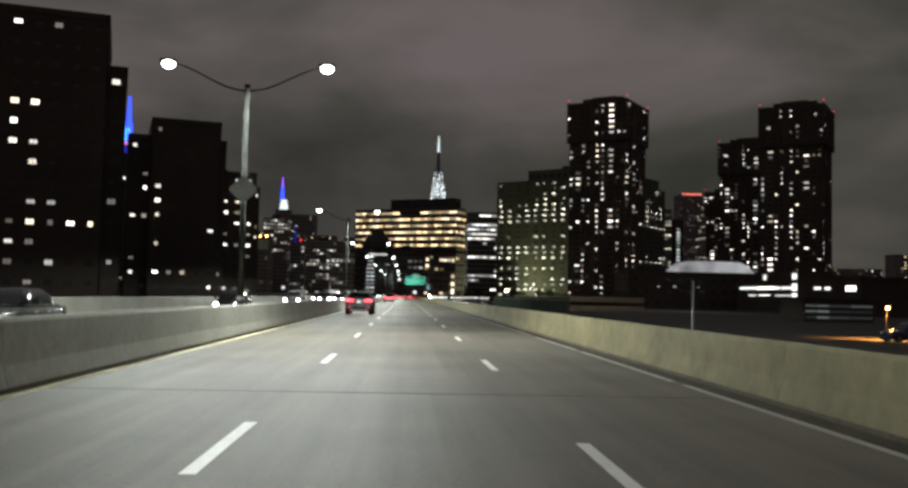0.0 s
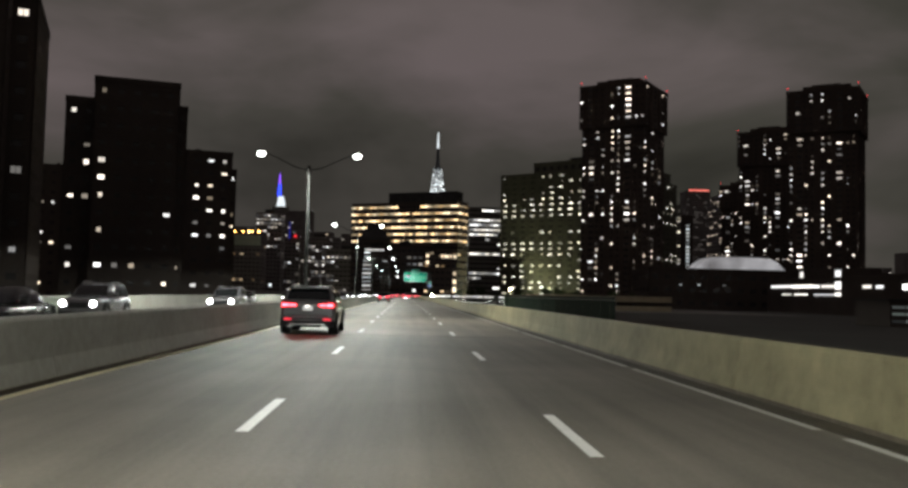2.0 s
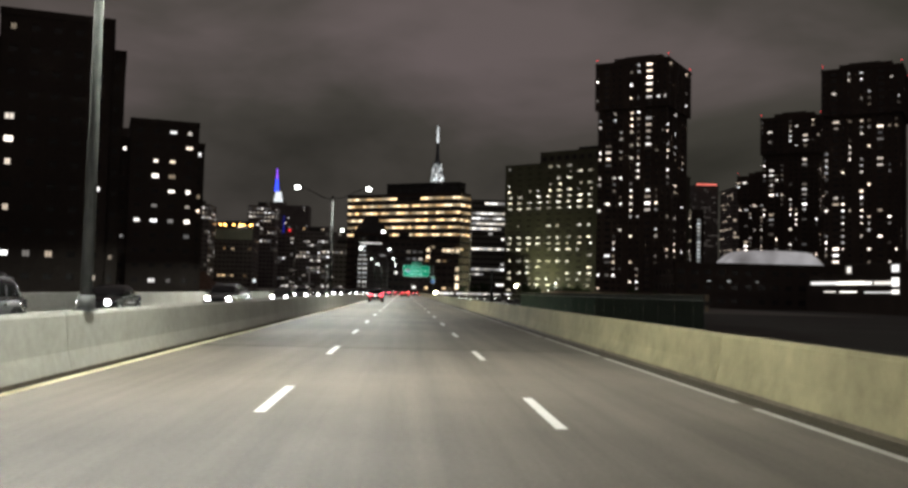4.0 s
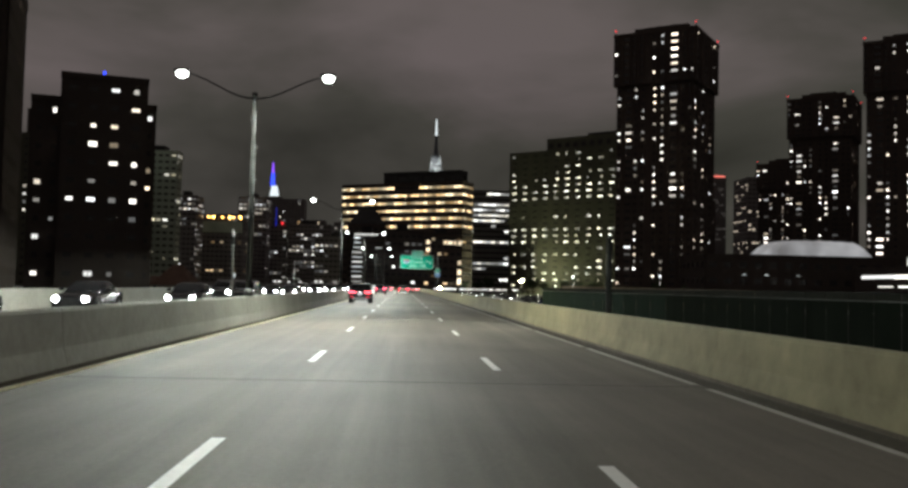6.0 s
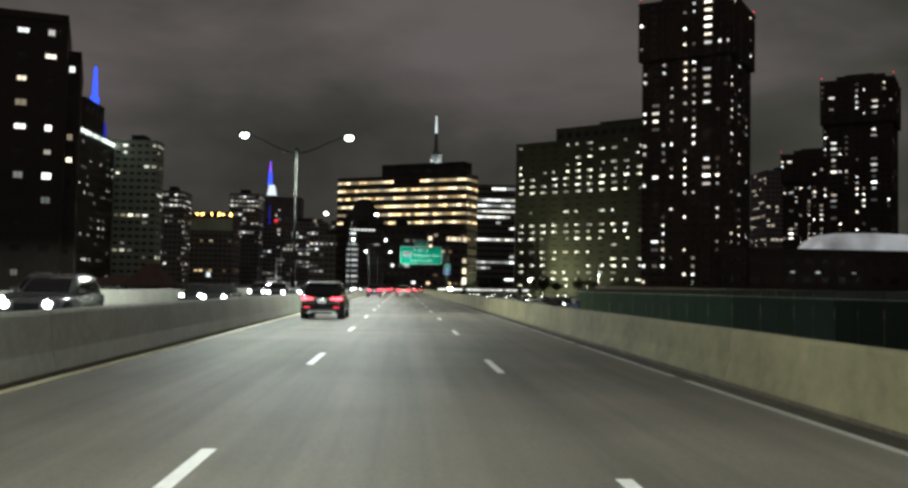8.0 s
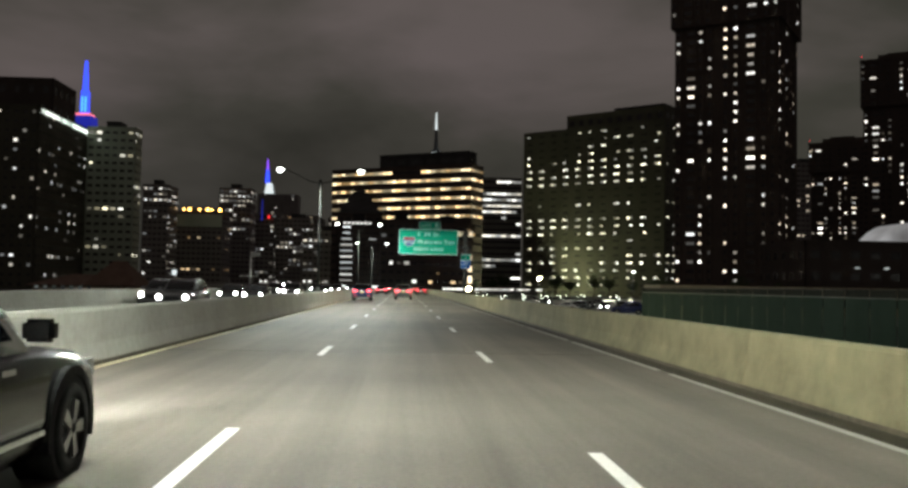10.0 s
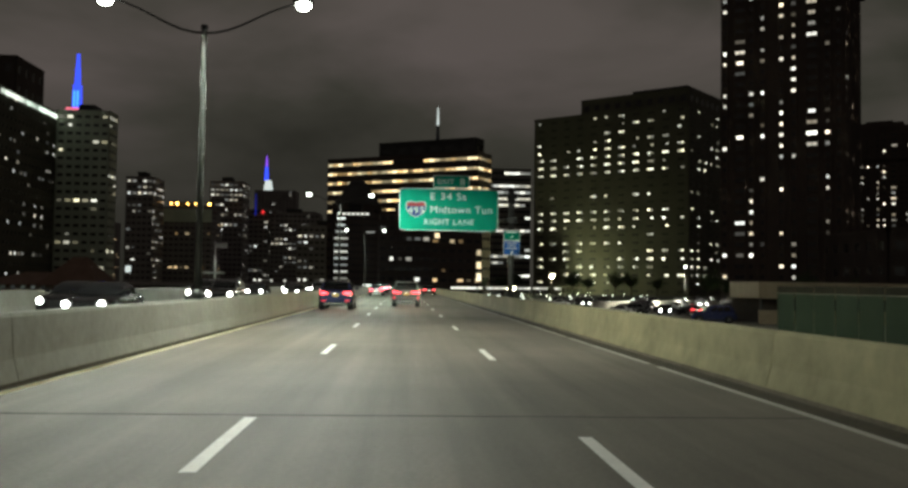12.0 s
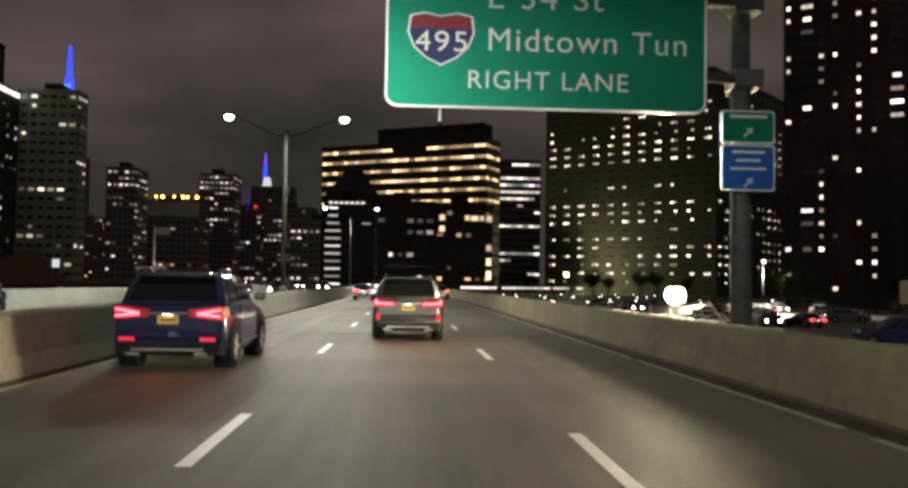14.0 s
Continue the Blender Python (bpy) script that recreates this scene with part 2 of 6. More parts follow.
def thing(name, at, label, category, group="", kind="", turn=0.0):
    ob = new(name)
    ob.empty_display_size = 0.3
    ob.matrix_basis = pose(at[0], at[1], at[2], 0, 0, turn)
    return tagged(ob, label, category, group, kind)


def box(bm, x0, x1, y0, y1, z0, z1, m=None, slot=0):
    vs = [bm.verts.new(p) for p in ((x0, y0, z0), (x1, y0, z0), (x1, y1, z0), (x0, y1, z0), (x0, y0, z1), (x1, y0, z1), (x1, y1, z1), (x0, y1, z1))]
    if m:
        for v in vs:
            v.co = m @ v.co
    for f in ((3, 2, 1, 0), (4, 5, 6, 7), (0, 1, 5, 4), (1, 2, 6, 5), (2, 3, 7, 6), (3, 0, 4, 7)):
        bm.faces.new([vs[i] for i in f]).material_index = slot
    return vs


def boxed(*spans):
    bm = bmesh.new()
    for s in spans:
        box(bm, *s)
    return bm


def tube(bm, a, b, ra, rb, n=10, caps=True):
    """A tapered round bar from a to b."""
    a, b = Vector(a), Vector(b)
    q = (b - a).to_track_quat("Z", "Y")
    rings = []
    for c, r in ((a, ra), (b, rb)):
        rings.append([bm.verts.new(c + q @ Vector((r * math.cos(2 * math.pi * i / n), r * math.sin(2 * math.pi * i / n), 0))) for i in range(n)])
    for i in range(n):
        f = bm.faces.new((rings[0][i], rings[0][(i + 1) % n], rings[1][(i + 1) % n], rings[1][i]))
        f.smooth = True
    if caps:
        bm.faces.new(rings[0][::-1])
        bm.faces.new(rings[1])
    return bm


def swept(bm, pts, radii, n=8):
    """A bent round bar through pts in the plane of x and z."""
    pts = [Vector((x, 0, z)) for x, z in pts]
    rings = []
    for i, p in enumerate(pts):
        d = (pts[min(i + 1, len(pts) - 1)] - pts[max(i - 1, 0)]).normalized()
        side, up = Vector((0, 1, 0)), Vector((0, 1, 0)).cross(d)
        rings.append([bm.verts.new(p + radii[i] * (math.cos(2 * math.pi * k / n) * side + math.sin(2 * math.pi * k / n) * up)) for k in range(n)])
    for a, b in zip(rings, rings[1:]):
        for k in range(n):
            bm.faces.new((a[k], a[(k + 1) % n], b[(k + 1) % n], b[k])).smooth = True
    bm.faces.new(rings[0][::-1])
    bm.faces.new(rings[-1])
    bmesh.ops.recalc_face_normals(bm, faces=bm.faces)
    return bm


def along(profile, y0, y1):
    """A profile of (x, z) points drawn out along the road."""
    bm = bmesh.new()
    a = [bm.verts.new((x, y0, z)) for x, z in profile]
    b = [bm.verts.new((x, y1, z)) for x, z in profile]
    n = len(profile)
    for i in range(n):
        bm.faces.new((a[i], a[(i + 1) % n], b[(i + 1) % n], b[i]))
    bm.faces.new(a[::-1])
    bm.faces.new(b)
    bmesh.ops.recalc_face_normals(bm, faces=bm.faces)
    return bm


# ---- ground, road and barriers ----
GROUND_Z = -2.2
ROAD_FROM, ROAD_TO = -60.0, 610.0
RIGHT_LINE, LEFT_LINE = 4.9, -5.3
BEND_FROM, BEND_RADIUS = 380.0, 220.0


def bent(x, y, z=0.0, turn=0.0):
    """The pose of a place on the road, by metres across and along it: straight at first, then a bend to the left."""
    a = max(0.0, y - BEND_FROM) / BEND_RADIUS
    if a == 0:
        return pose(x, y, z, 0, 0, turn)
    r = BEND_RADIUS + x
    return pose(r * math.cos(a) - BEND_RADIUS, BEND_FROM + r * math.sin(a), z, 0, 0, turn + math.degrees(a))


def ribbon(profile, y0, y1, step):
    """A cross-section of (x, z) points carried along the road."""
    bm = bmesh.new()
    n = max(1, math.ceil((y1 - y0) / step))
    rings = []
    for i in range(n + 1):
        y = y0 + (y1 - y0) * i / n
        rings.append([bm.verts.new(bent(x, y, z).translation) for x, z in profile])
    k = len(profile)
    for a, b in zip(rings, rings[1:]):
        for i in range(k):
            bm.faces.new((a[i], a[(i + 1) % k], b[(i + 1) % k], b[i]))
    bm.faces.new(rings[0][::-1])
    bm.faces.new(rings[-1])
    bmesh.ops.recalc_face_normals(bm, faces=bm.faces)
    return bm


ground = part("ground", boxed((-4500, 4500, -900, 4800, GROUND_Z - 1, GROUND_Z)), SOIL)
tagged(ground, "dark flat city ground beside the highway", "ground", kind="structure")
road = part("road", ribbon(((-16.4, GROUND_Z - 0.5), (6.3, GROUND_Z - 0.5), (6.3, 0.0), (-16.4, 0.0)), ROAD_FROM, ROAD_TO, 8.0), ASPHALT)
tagged(road, "worn grey asphalt highway deck with two carriageways", "road", kind="structure")

# painted lines: solid edge lines, broken lane lines of 3 m every 12.2 m
paint = thing("lane_marking", (0, 0, 0), "worn white and cream road lines on asphalt", "road marking", kind="structure")


def stripe(x, y0, y1, w, mat, name):
    bm = bmesh.new()
    n = max(1, int((y1 - y0) / 1.5))
    rows = []
    for i in range(n + 1):
        y = y0 + (y1 - y0) * i / n
        j = 0.012 * noise.noise((x, y * 0.9, 1.0))
        rows.append([bm.verts.new(bent(x + s * w / 2 + j, y, 0.005).translation) for s in (-1, 1)])
    for a, b in zip(rows, rows[1:]):
        bm.faces.new((a[0], a[1], b[1], b[0]))
    return part(name, bm, mat, paint)


for x, mat, name in ((RIGHT_LINE, PAINT_WORN, "edge_line"), (LEFT_LINE, PAINT_YELLOW, "edge_line"), (-7.0, PAINT_YELLOW, "edge_line"), (-15.4, PAINT_WORN, "edge_line")):
    y = ROAD_FROM
    while y < ROAD_TO - 30:
        length = 30 if x != RIGHT_LINE else 9.6
        stripe(x, y, y + length - (0.02 if x != RIGHT_LINE else 0.7), 0.16 if mat is PAINT_YELLOW else 0.13, mat, name)
        y += length
dash_mesh = {}
for x, start in ((1.83, 200.6), (-1.71, 201.8), (-9.9, 204.0), (-12.6, 200.5)):
    k = math.ceil((ROAD_FROM - start) / 12.2)
    while start + 12.2 * k < 560:
        y = start + 12.2 * k
        y += np.interp(y, (10, 30, 75, 115, 165, 205, 215, 240, 265), (1.0, 1.0, 3.0, -3.0, -3.0, 0.3, 0.2, 1.0, 1.3))
        if x not in dash_mesh:
            dash_mesh[x] = stripe(0, 0, 3.05, 0.14, PAINT_WHITE, "lane_dash")
            dash_mesh[x].matrix_local = bent(x, y)
        else:
            d = new("lane_dash", dash_mesh[x].data)
            d.parent, d.matrix_local = paint, bent(x, y)
        k += 1

# expansion joints across the deck
joints = thing("expansion_joint", (0, 0, 0), "thin dark tar joints across the asphalt deck", "road joint", kind="structure")
for y in range(-40, 380, 27):
    part("tar_strip", boxed((-5.7, 5.3, y, y + 0.06, 0.0, 0.004)), TAR, joints)
# dark strip from the edge line to the barrier's foot
gutter = part("gutter", ribbon(((4.99, 0.0), (5.365, 0.0), (5.365, 0.008), (4.99, 0.008)), ROAD_FROM, ROAD_TO, 8.0), GUTTER_DARK)
tagged(gutter, "dark gutter at the foot of the barrier", "gutter", kind="structure")

JERSEY = ((-0.25, 0), (0.25, 0), (0.245, 0.09), (0.205, 0.24), (0.165, 0.38), (0.115, 0.94), (0.085, 1.0), (-0.085, 1.0), (-0.115, 0.94), (-0.165, 0.38), (-0.205, 0.24), (-0.245, 0.09))


def barrier(name, x, y0, y1, height, label, mat, step=18.3):
    """A concrete safety barrier cast in lengths with open joints, shorter ones round the bend."""
    top = thing(name, (0, 0, 0), label, "barrier", kind="structure")
    profile = [(px, pz * height if pz > 0.4 else pz) for px, pz in JERSEY]
    meshes = {}
    y = y0
    while y < y1:
        size = step if y + step < BEND_FROM else 4.5
        if size not in meshes:
            o = part("barrier_length", along(profile, 0, size - 0.025), mat, top)
            meshes[size] = o.data
        else:
            o = new("barrier_length", meshes[size])
            o.parent = top
        o.matrix_local = bent(x, y)
        y += size
    for side in (-1, 1):
        a, b = x + side * 0.252, x + side * 0.256
        part("grimy_toe", ribbon(((min(a, b), 0.004), (max(a, b), 0.004), (max(a, b), 0.065), (min(a, b), 0.065)), y0, y1, 8.0), FOOT_STAIN, top, "brown grime along the foot")
    return top


barrier("median_barrier", -5.7, -60, 605, 1.03, "pale concrete median barrier with dirty lower face", CONCRETE)
barrier("outer_barrier", 5.62, -60, 605, 0.91, "yellowed concrete barrier along the road's outer edge", OLD_CONCRETE)
barrier("far_barrier", -16.1, -60, 605, 1.05, "pale concrete barrier beyond the oncoming lanes", CONCRETE)

# ---- street lamps ----
LED = glowing("led_lens", (0.93, 1.0, 0.95), 11.0)


def street_lamp(y):
    top = thing("street_lamp", (LAMP_X, y, 0), "tall galvanised double-arm street lamp on the median, lit", "street lamp", "median street lamps")
    bm = bmesh.new()
    tube(bm, (0, 0, 1.03), (0, 0, 8.55), 0.112, 0.07, 12)
    tube(bm, (0, 0, 8.5), (0, 0, 8.62), 0.10, 0.10, 12)
    part("pole", bm, POLE_PAINT, top)
    bm = boxed((-0.15, 0.15, -0.24, 0.24, 1.025, 1.06))
    tube(bm, (0, 0, 1.05), (0, 0, 1.30), 0.165, 0.145, 12)
    part("base", bm, WEATHERED, top)
    for s in (-1, 1):
        bm = bmesh.new()
        pts = [(0, 8.40), (0.3, 8.42), (0.65, 8.50), (1.0, 8.64), (1.4, 8.84), (1.8, 9.04), (2.2, 9.20), (2.5, 9.29)]
        swept(bm, [(s * x, z) for x, z in pts], [0.036 - 0.005 * x for x, z in pts])
        arm = part("arm", bm, ARM_PAINT, top)
        bm = bmesh.new()
        box(bm, s * LAMP_ARM - 0.30, s * LAMP_ARM + 0.26, -0.14, 0.14, LAMP_HEIGHT - 0.03, LAMP_HEIGHT + 0.06)
        bmesh.ops.bevel(bm, geom=list(bm.edges), offset=0.03, segments=2, affect="EDGES")
        part("lamp_head", bm, DARK_METAL, arm)
        bm = bmesh.new()
        bmesh.ops.create_icosphere(bm, subdivisions=3, radius=1.0, matrix=pose(s * LAMP_ARM, 0, LAMP_HEIGHT - 0.09) @ Matrix.Diagonal((0.22, 0.16, 0.17, 1)))
        part("lens", bm, LED, arm, "bright white bowl lens")
    return top


lamp = street_lamp(LAMP_ROWS[0])
for y in LAMP_ROWS[1:]:
    copy_thing(lamp, pose(LAMP_X, y, 0))


def median_sign():
    """The dull back of a diamond warning sign, clamped to a lamp pole."""
    top = thing("warning_sign", (LAMP_X, LAMP_ROWS[1], 4.96), "dull grey back of a diamond warning sign on a lamp pole", "road sign")
    bm = bmesh.new()
    box(bm, -0.36, 0.36, -0.012, 0.012, -0.36, 0.36)
    bmesh.ops.bevel(bm, geom=[e for e in bm.edges if abs(e.verts[0].co.y - e.verts[1].co.y) > 0.01], offset=0.05, segments=3, affect="EDGES")
    bm.transform(pose(0, -0.19, 0, 0, 45, 0))
    part("plate", bm, SIGN_BACK, top)
    for z in (-0.2, 0.2):
        part("bracket", boxed((-0.13, 0.13, -0.18, -0.05, z - 0.03, z + 0.03)), WEATHERED, top)


SIGN_BACK = material("dull_aluminium_sheet", (0.20, 0.21, 0.205), (0.30, 0.31, 0.30), rough=0.6, metal=0.2, grain=15, stain=2.5, bump=0.05)
median_sign()


def median_post():
    """A slim short post on the crest of the median, with a small box near its top."""
    top = thing("median_post", (LAMP_X, 138.6, 1.03), "slim short galvanised post standing on the median barrier", "post")
    bm = bmesh.new()
    tube(bm, (0, 0, 0), (0, 0, 2.25), 0.048, 0.045, 10)
    part("pole", bm, GALVANISED, top)
    bm = boxed((-0.09, 0.09, -0.12, 0.12, 0, 0.02))
    part("base_plate", bm, WEATHERED, top)
    bm = bmesh.new()
    box(bm, -0.07, 0.07, -0.11, -0.04, 1.75, 2.0)
    bmesh.ops.bevel(bm, geom=list(bm.edges), offset=0.012, segments=2, affect="EDGES")
    part("box", bm, WEATHERED, top)


median_post()


def roadside_post(y, tall, r, mat):
    top = thing("steel_post", (5.95, y, 0), "short galvanised post standing behind the outer barrier", "post", "roadside posts")
    bm = bmesh.new()
    tube(bm, (0, 0, -0.6), (0, 0, tall), r, r * 0.85, 12)
    part("pole", bm, mat, top)
    bm = boxed((-0.24, 0.24, -0.24, 0.24, -0.62, -0.56))
    tube(bm, (0, 0, -0.6), (0, 0, 0.35), r * 1.6, r * 1.25, 12)
    part("base", bm, WEATHERED, top)
    bm = bmesh.new()
    tube(bm, (0, 0, tall), (0, 0, tall + 0.06), r * 1.1, r * 0.75, 12)
    part("cap", bm, DARK_METAL, top)


roadside_post(19.0, 1.9, 0.034, GALVANISED)
roadside_post(133.6, 3.0, 0.10, POLE_PAINT)

# ---- overhead sign ----
SIGN_GREEN = material("sign_green_sheeting", (0.003, 0.262, 0.168), (0.004, 0.305, 0.200), rough=0.36, metal=0.88, grain=60, stain=1.5, bump=0.03)
SIGN_BLUE = material("sign_blue_sheeting", (0.006, 0.090, 0.34), (0.010, 0.130, 0.50), rough=0.42, metal=0.4, grain=60, stain=1.5, bump=0.03)
SIGN_RED = material("sign_red_sheeting", (0.42, 0.035, 0.045), (0.52, 0.05, 0.06), rough=0.45, grain=60, stain=1.5, bump=0.03)
SIGN_WHITE = material("sign_white_sheeting", (0.82, 0.86, 0.84), (0.90, 0.92, 0.91), rough=0.36, metal=0.65, grain=60, stain=1.5, bump=0.03)
SHIELD_BLUE = material("shield_blue_sheeting", (0.015, 0.040, 0.24), (0.022, 0.052, 0.30), rough=0.45, grain=60, stain=1.5, bump=0.03)


def rounded_panel(x0, x1, z0, z1, r, y0, y1):
    bm = bmesh.new()
    pts = []
    for cx, cz, a0 in ((x1 - r, z0 + r, -90), (x1 - r, z1 - r, 0), (x0 + r, z1 - r, 90), (x0 + r, z0 + r, 180)):
        pts += [(cx + r * math.cos(radians(a0 + 15 * k)), cz + r * math.sin(radians(a0 + 15 * k))) for k in range(7)]
    return prism(bm, pts, y0, y1)


def prism(bm, pts, y0, y1):
    """A flat plate with the outline pts in x and z, between two depths."""
    a = [bm.verts.new((x, y0, z)) for x, z in pts]
    b = [bm.verts.new((x, y1, z)) for x, z in pts]
    n = len(pts)
    bm.faces.new(a)
    bm.faces.new(b[::-1])
    for i in range(n):
        bm.faces.new((a[(i + 1) % n], a[i], b[i], b[(i + 1) % n]))
    bmesh.ops.recalc_face_normals(bm, faces=bm.faces)
    return bm


def lettering(words, x, z, y, size, width, parent, mat):
    """Raised letters in the built-in font, as a mesh, fitted to a width."""
    c = bpy.data.curves.new("lettering_curve", "FONT")
    c.body, c.size, c.extrude, c.align_x, c.align_y, c.space_character = words, 1.0, 0.004, "CENTER", "CENTER", 1.12
    c.offset = 0.0
    tmp = bpy.data.objects.new("lettering_curve", c)
    scene.collection.objects.link(tmp)
    me = bpy.data.meshes.new_from_object(tmp.evaluated_get(bpy.context.evaluated_depsgraph_get()))
    bpy.data.objects.remove(tmp)
    bpy.data.curves.remove(c)
    span = max(v.co.x for v in me.vertices) - min(v.co.x for v in me.vertices)
    tall = max(v.co.y for v in me.vertices) - min(v.co.y for v in me.vertices)
    mx = (max(v.co.x for v in me.vertices) + min(v.co.x for v in me.vertices)) / 2
    mz = (max(v.co.y for v in me.vertices) + min(v.co.y for v in me.vertices)) / 2
    for v in me.vertices:
        v.co = Vector((x + (v.co.x - mx) * width / span, y - v.co.z, z + (v.co.y - mz) * size / tall))
    # one part for each letter: islands that overlap across belong together
    verts, faces = [v.co.copy() for v in me.vertices], [tuple(f.vertices) for f in me.polygons]
    bpy.data.meshes.remove(me)
    root = list(range(len(verts)))

    def find(i):
        while root[i] != i:
            root[i] = root[root[i]]
            i = root[i]
        return i

    for f in faces:
        for i in f[1:]:
            root[find(i)] = find(f[0])
    spans = {}
    for i, v in enumerate(verts):
        a, b = spans.get(find(i), (9e9, -9e9))
        spans[find(i)] = (min(a, v.x), max(b, v.x))
    letters, reach = [], -9e9
    for r, (a, b) in sorted(spans.items(), key=lambda item: item[1]):
        if a > reach - 0.004:
            letters.append(set())
        letters[-1].add(r)
        reach = max(reach, b)
    for group in letters:
        used = [i for i in range(len(verts)) if find(i) in group]
        at = {i: k for k, i in enumerate(used)}
        glyph = bpy.data.meshes.new("letter")
        glyph.from_pydata([verts[i] for i in used], [], [tuple(at[i] for i in f) for f in faces if f[0] in at])
        glyph.materials.append(mat)
        new("letter", glyph).parent = parent


def overhead_sign():
    top = thing("highway_sign", (6.25, 273.1, 0), "large green overhead exit sign on a steel cantilever post, faintly lit", "highway sign")
    bm = bmesh.new()
    tube(bm, (0, 0, GROUND_Z), (-0.05, 0, 7.25), 0.21, 0.17, 20)
    part("post", bm, WEATHERED, top)
    bm = boxed((-0.45, 0.45, -0.45, 0.45, GROUND_Z, GROUND_Z + 0.1))
    part("base_plate", bm, WEATHERED, top)
    for z in (5.35, 6.75):
        bm = bmesh.new()
        tube(bm, (0.1, -0.25, z), (-6.5, -0.25, z), 0.10, 0.08, 12)
        part("cantilever_arm", bm, WEATHERED, top)
        part("arm_clamp", boxed((-0.26, 0.26, -0.36, 0.26, z - 0.16, z + 0.16)), WEATHERED, top)
    for x in (-1.4, -2.9, -4.4, -5.9):
        part("bracket", boxed((x - 0.05, x + 0.05, -0.47, -0.33, 4.75, 7.0)), WEATHERED, top)
    # main panel from -0.35 to 5.40 across the road, 4.62 to 7.08 up
    y, dx = -0.5, 1.5
    edge = part("panel_border", rounded_panel(dx - 8.10, dx - 2.35, 4.62, 7.08, 0.22, y - 0.02, y + 0.03), SIGN_WHITE, top, "white border of the sign")
    face = part("panel", rounded_panel(dx - 8.055, dx - 2.395, 4.665, 7.035, 0.19, y - 0.03, y - 0.02), SIGN_GREEN, top, "green sign face")
    lettering("E 34 St", dx - 5.25, 6.62, y - 0.034, 0.40, 2.05, face, SIGN_WHITE)
    lettering("Midtown Tun", dx - 4.50, 5.86, y - 0.034, 0.40, 3.55, face, SIGN_WHITE)
    lettering("RIGHT LANE", dx - 5.20, 5.14, y - 0.034, 0.32, 2.85, face, SIGN_WHITE)
    # interstate shield
    def shield(s):
        pts = [(-0.56, 0.40), (-0.30, 0.46), (0, 0.40), (0.30, 0.46), (0.56, 0.40), (0.60, 0.10), (0.50, -0.16), (0.28, -0.36), (0, -0.50), (-0.28, -0.36), (-0.50, -0.16), (-0.60, 0.10)]
        return [(dx - 7.12 + a * s, 5.86 + b * s) for a, b in pts]
    part("shield_border", prism(bmesh.new(), shield(1.0), y - 0.036, y - 0.03), SIGN_WHITE, face)
    part("shield", prism(bmesh.new(), [p for p in shield(0.93)], y - 0.041, y - 0.036), SHIELD_BLUE, face, "dark blue route shield")
    part("shield_band", prism(bmesh.new(), [(dx - 7.12 + a, 5.86 + b) for a, b in ((-0.52, 0.37), (-0.28, 0.42), (0, 0.37), (0.28, 0.42), (0.52, 0.37), (0.55, 0.17), (-0.55, 0.17))], y - 0.046, y - 0.041), SIGN_RED, face, "red band of the shield")
    lettering("495", dx - 7.12, 5.80, y - 0.047, 0.36, 0.92, face, SIGN_WHITE)
    # exit tab
    tab = part("exit_tab", rounded_panel(dx - 6.15, dx - 4.05, 7.12, 7.86, 0.1, y - 0.02, y + 0.03), SIGN_WHITE, top, "white border of the exit tab")
    part("tab_face", rounded_panel(dx - 6.11, dx - 4.09, 7.155, 7.825, 0.08, y - 0.03, y - 0.02), SIGN_GREEN, tab, "green exit tab")
    lettering("EXIT", dx - 5.42, 7.49, y - 0.034, 0.26, 0.95, tab, SIGN_WHITE)
    lettering("8", dx - 4.45, 7.49, y - 0.034, 0.40, 0.26, tab, SIGN_WHITE)
    return top


overhead_sign()


def small_sign():
    """Green over blue plates clamped to the sign post; their writing cannot be read."""
    top = thing("route_sign", (6.22, 272.75, 0), "small green and blue plates on the sign post, unreadable writing", "road sign")
    for name, z0, z1, mat in (("green_plate", 4.14, 4.74, SIGN_GREEN), ("blue_plate", 3.28, 4.12, SIGN_BLUE)):
        rim = part(name, rounded_panel(-0.49, 0.49, z0, z1, 0.06, -0.02, 0.02), SIGN_WHITE, top)
        part("plate_face", rounded_panel(-0.465, 0.465, z0 + 0.03, z1 - 0.03, 0.05, -0.028, -0.02), mat, rim)
        for r, w, h in ((0.82, 0.34, 0.028),) if z0 > 4.0 else ((0.84, 0.30, 0.024), (0.66, 0.22, 0.024), (0.48, 0.33, 0.022)):
            z = z0 + (z1 - z0) * r
            part("writing_bar", boxed((-w, w, -0.034, -0.028, z - h, z + h)), SIGN_WHITE, rim)
        za = z0 + (z1 - z0) * (0.34 if z0 > 4.0 else 0.18)
        bm = bmesh.new()
        m = pose(0, 0, za, 0, 45, 0)
        prism(bm, [tuple((m @ Vector((px, 0, pz))).xz) for px, pz in ((-0.022, -0.11), (0.022, -0.11), (0.022, 0.02), (0.075, 0.02), (0.0, 0.115), (-0.075, 0.02), (-0.022, 0.02))], -0.034, -0.028)
        part("arrow", bm, SIGN_WHITE, rim, "white slanting arrow")
    for z in (3.6, 4.4):
        part("clamp", boxed((-0.24, 0.24, 0.02, 0.16, z, z + 0.08)), GALVANISED, top)


small_sign()

# ---- buildings ----


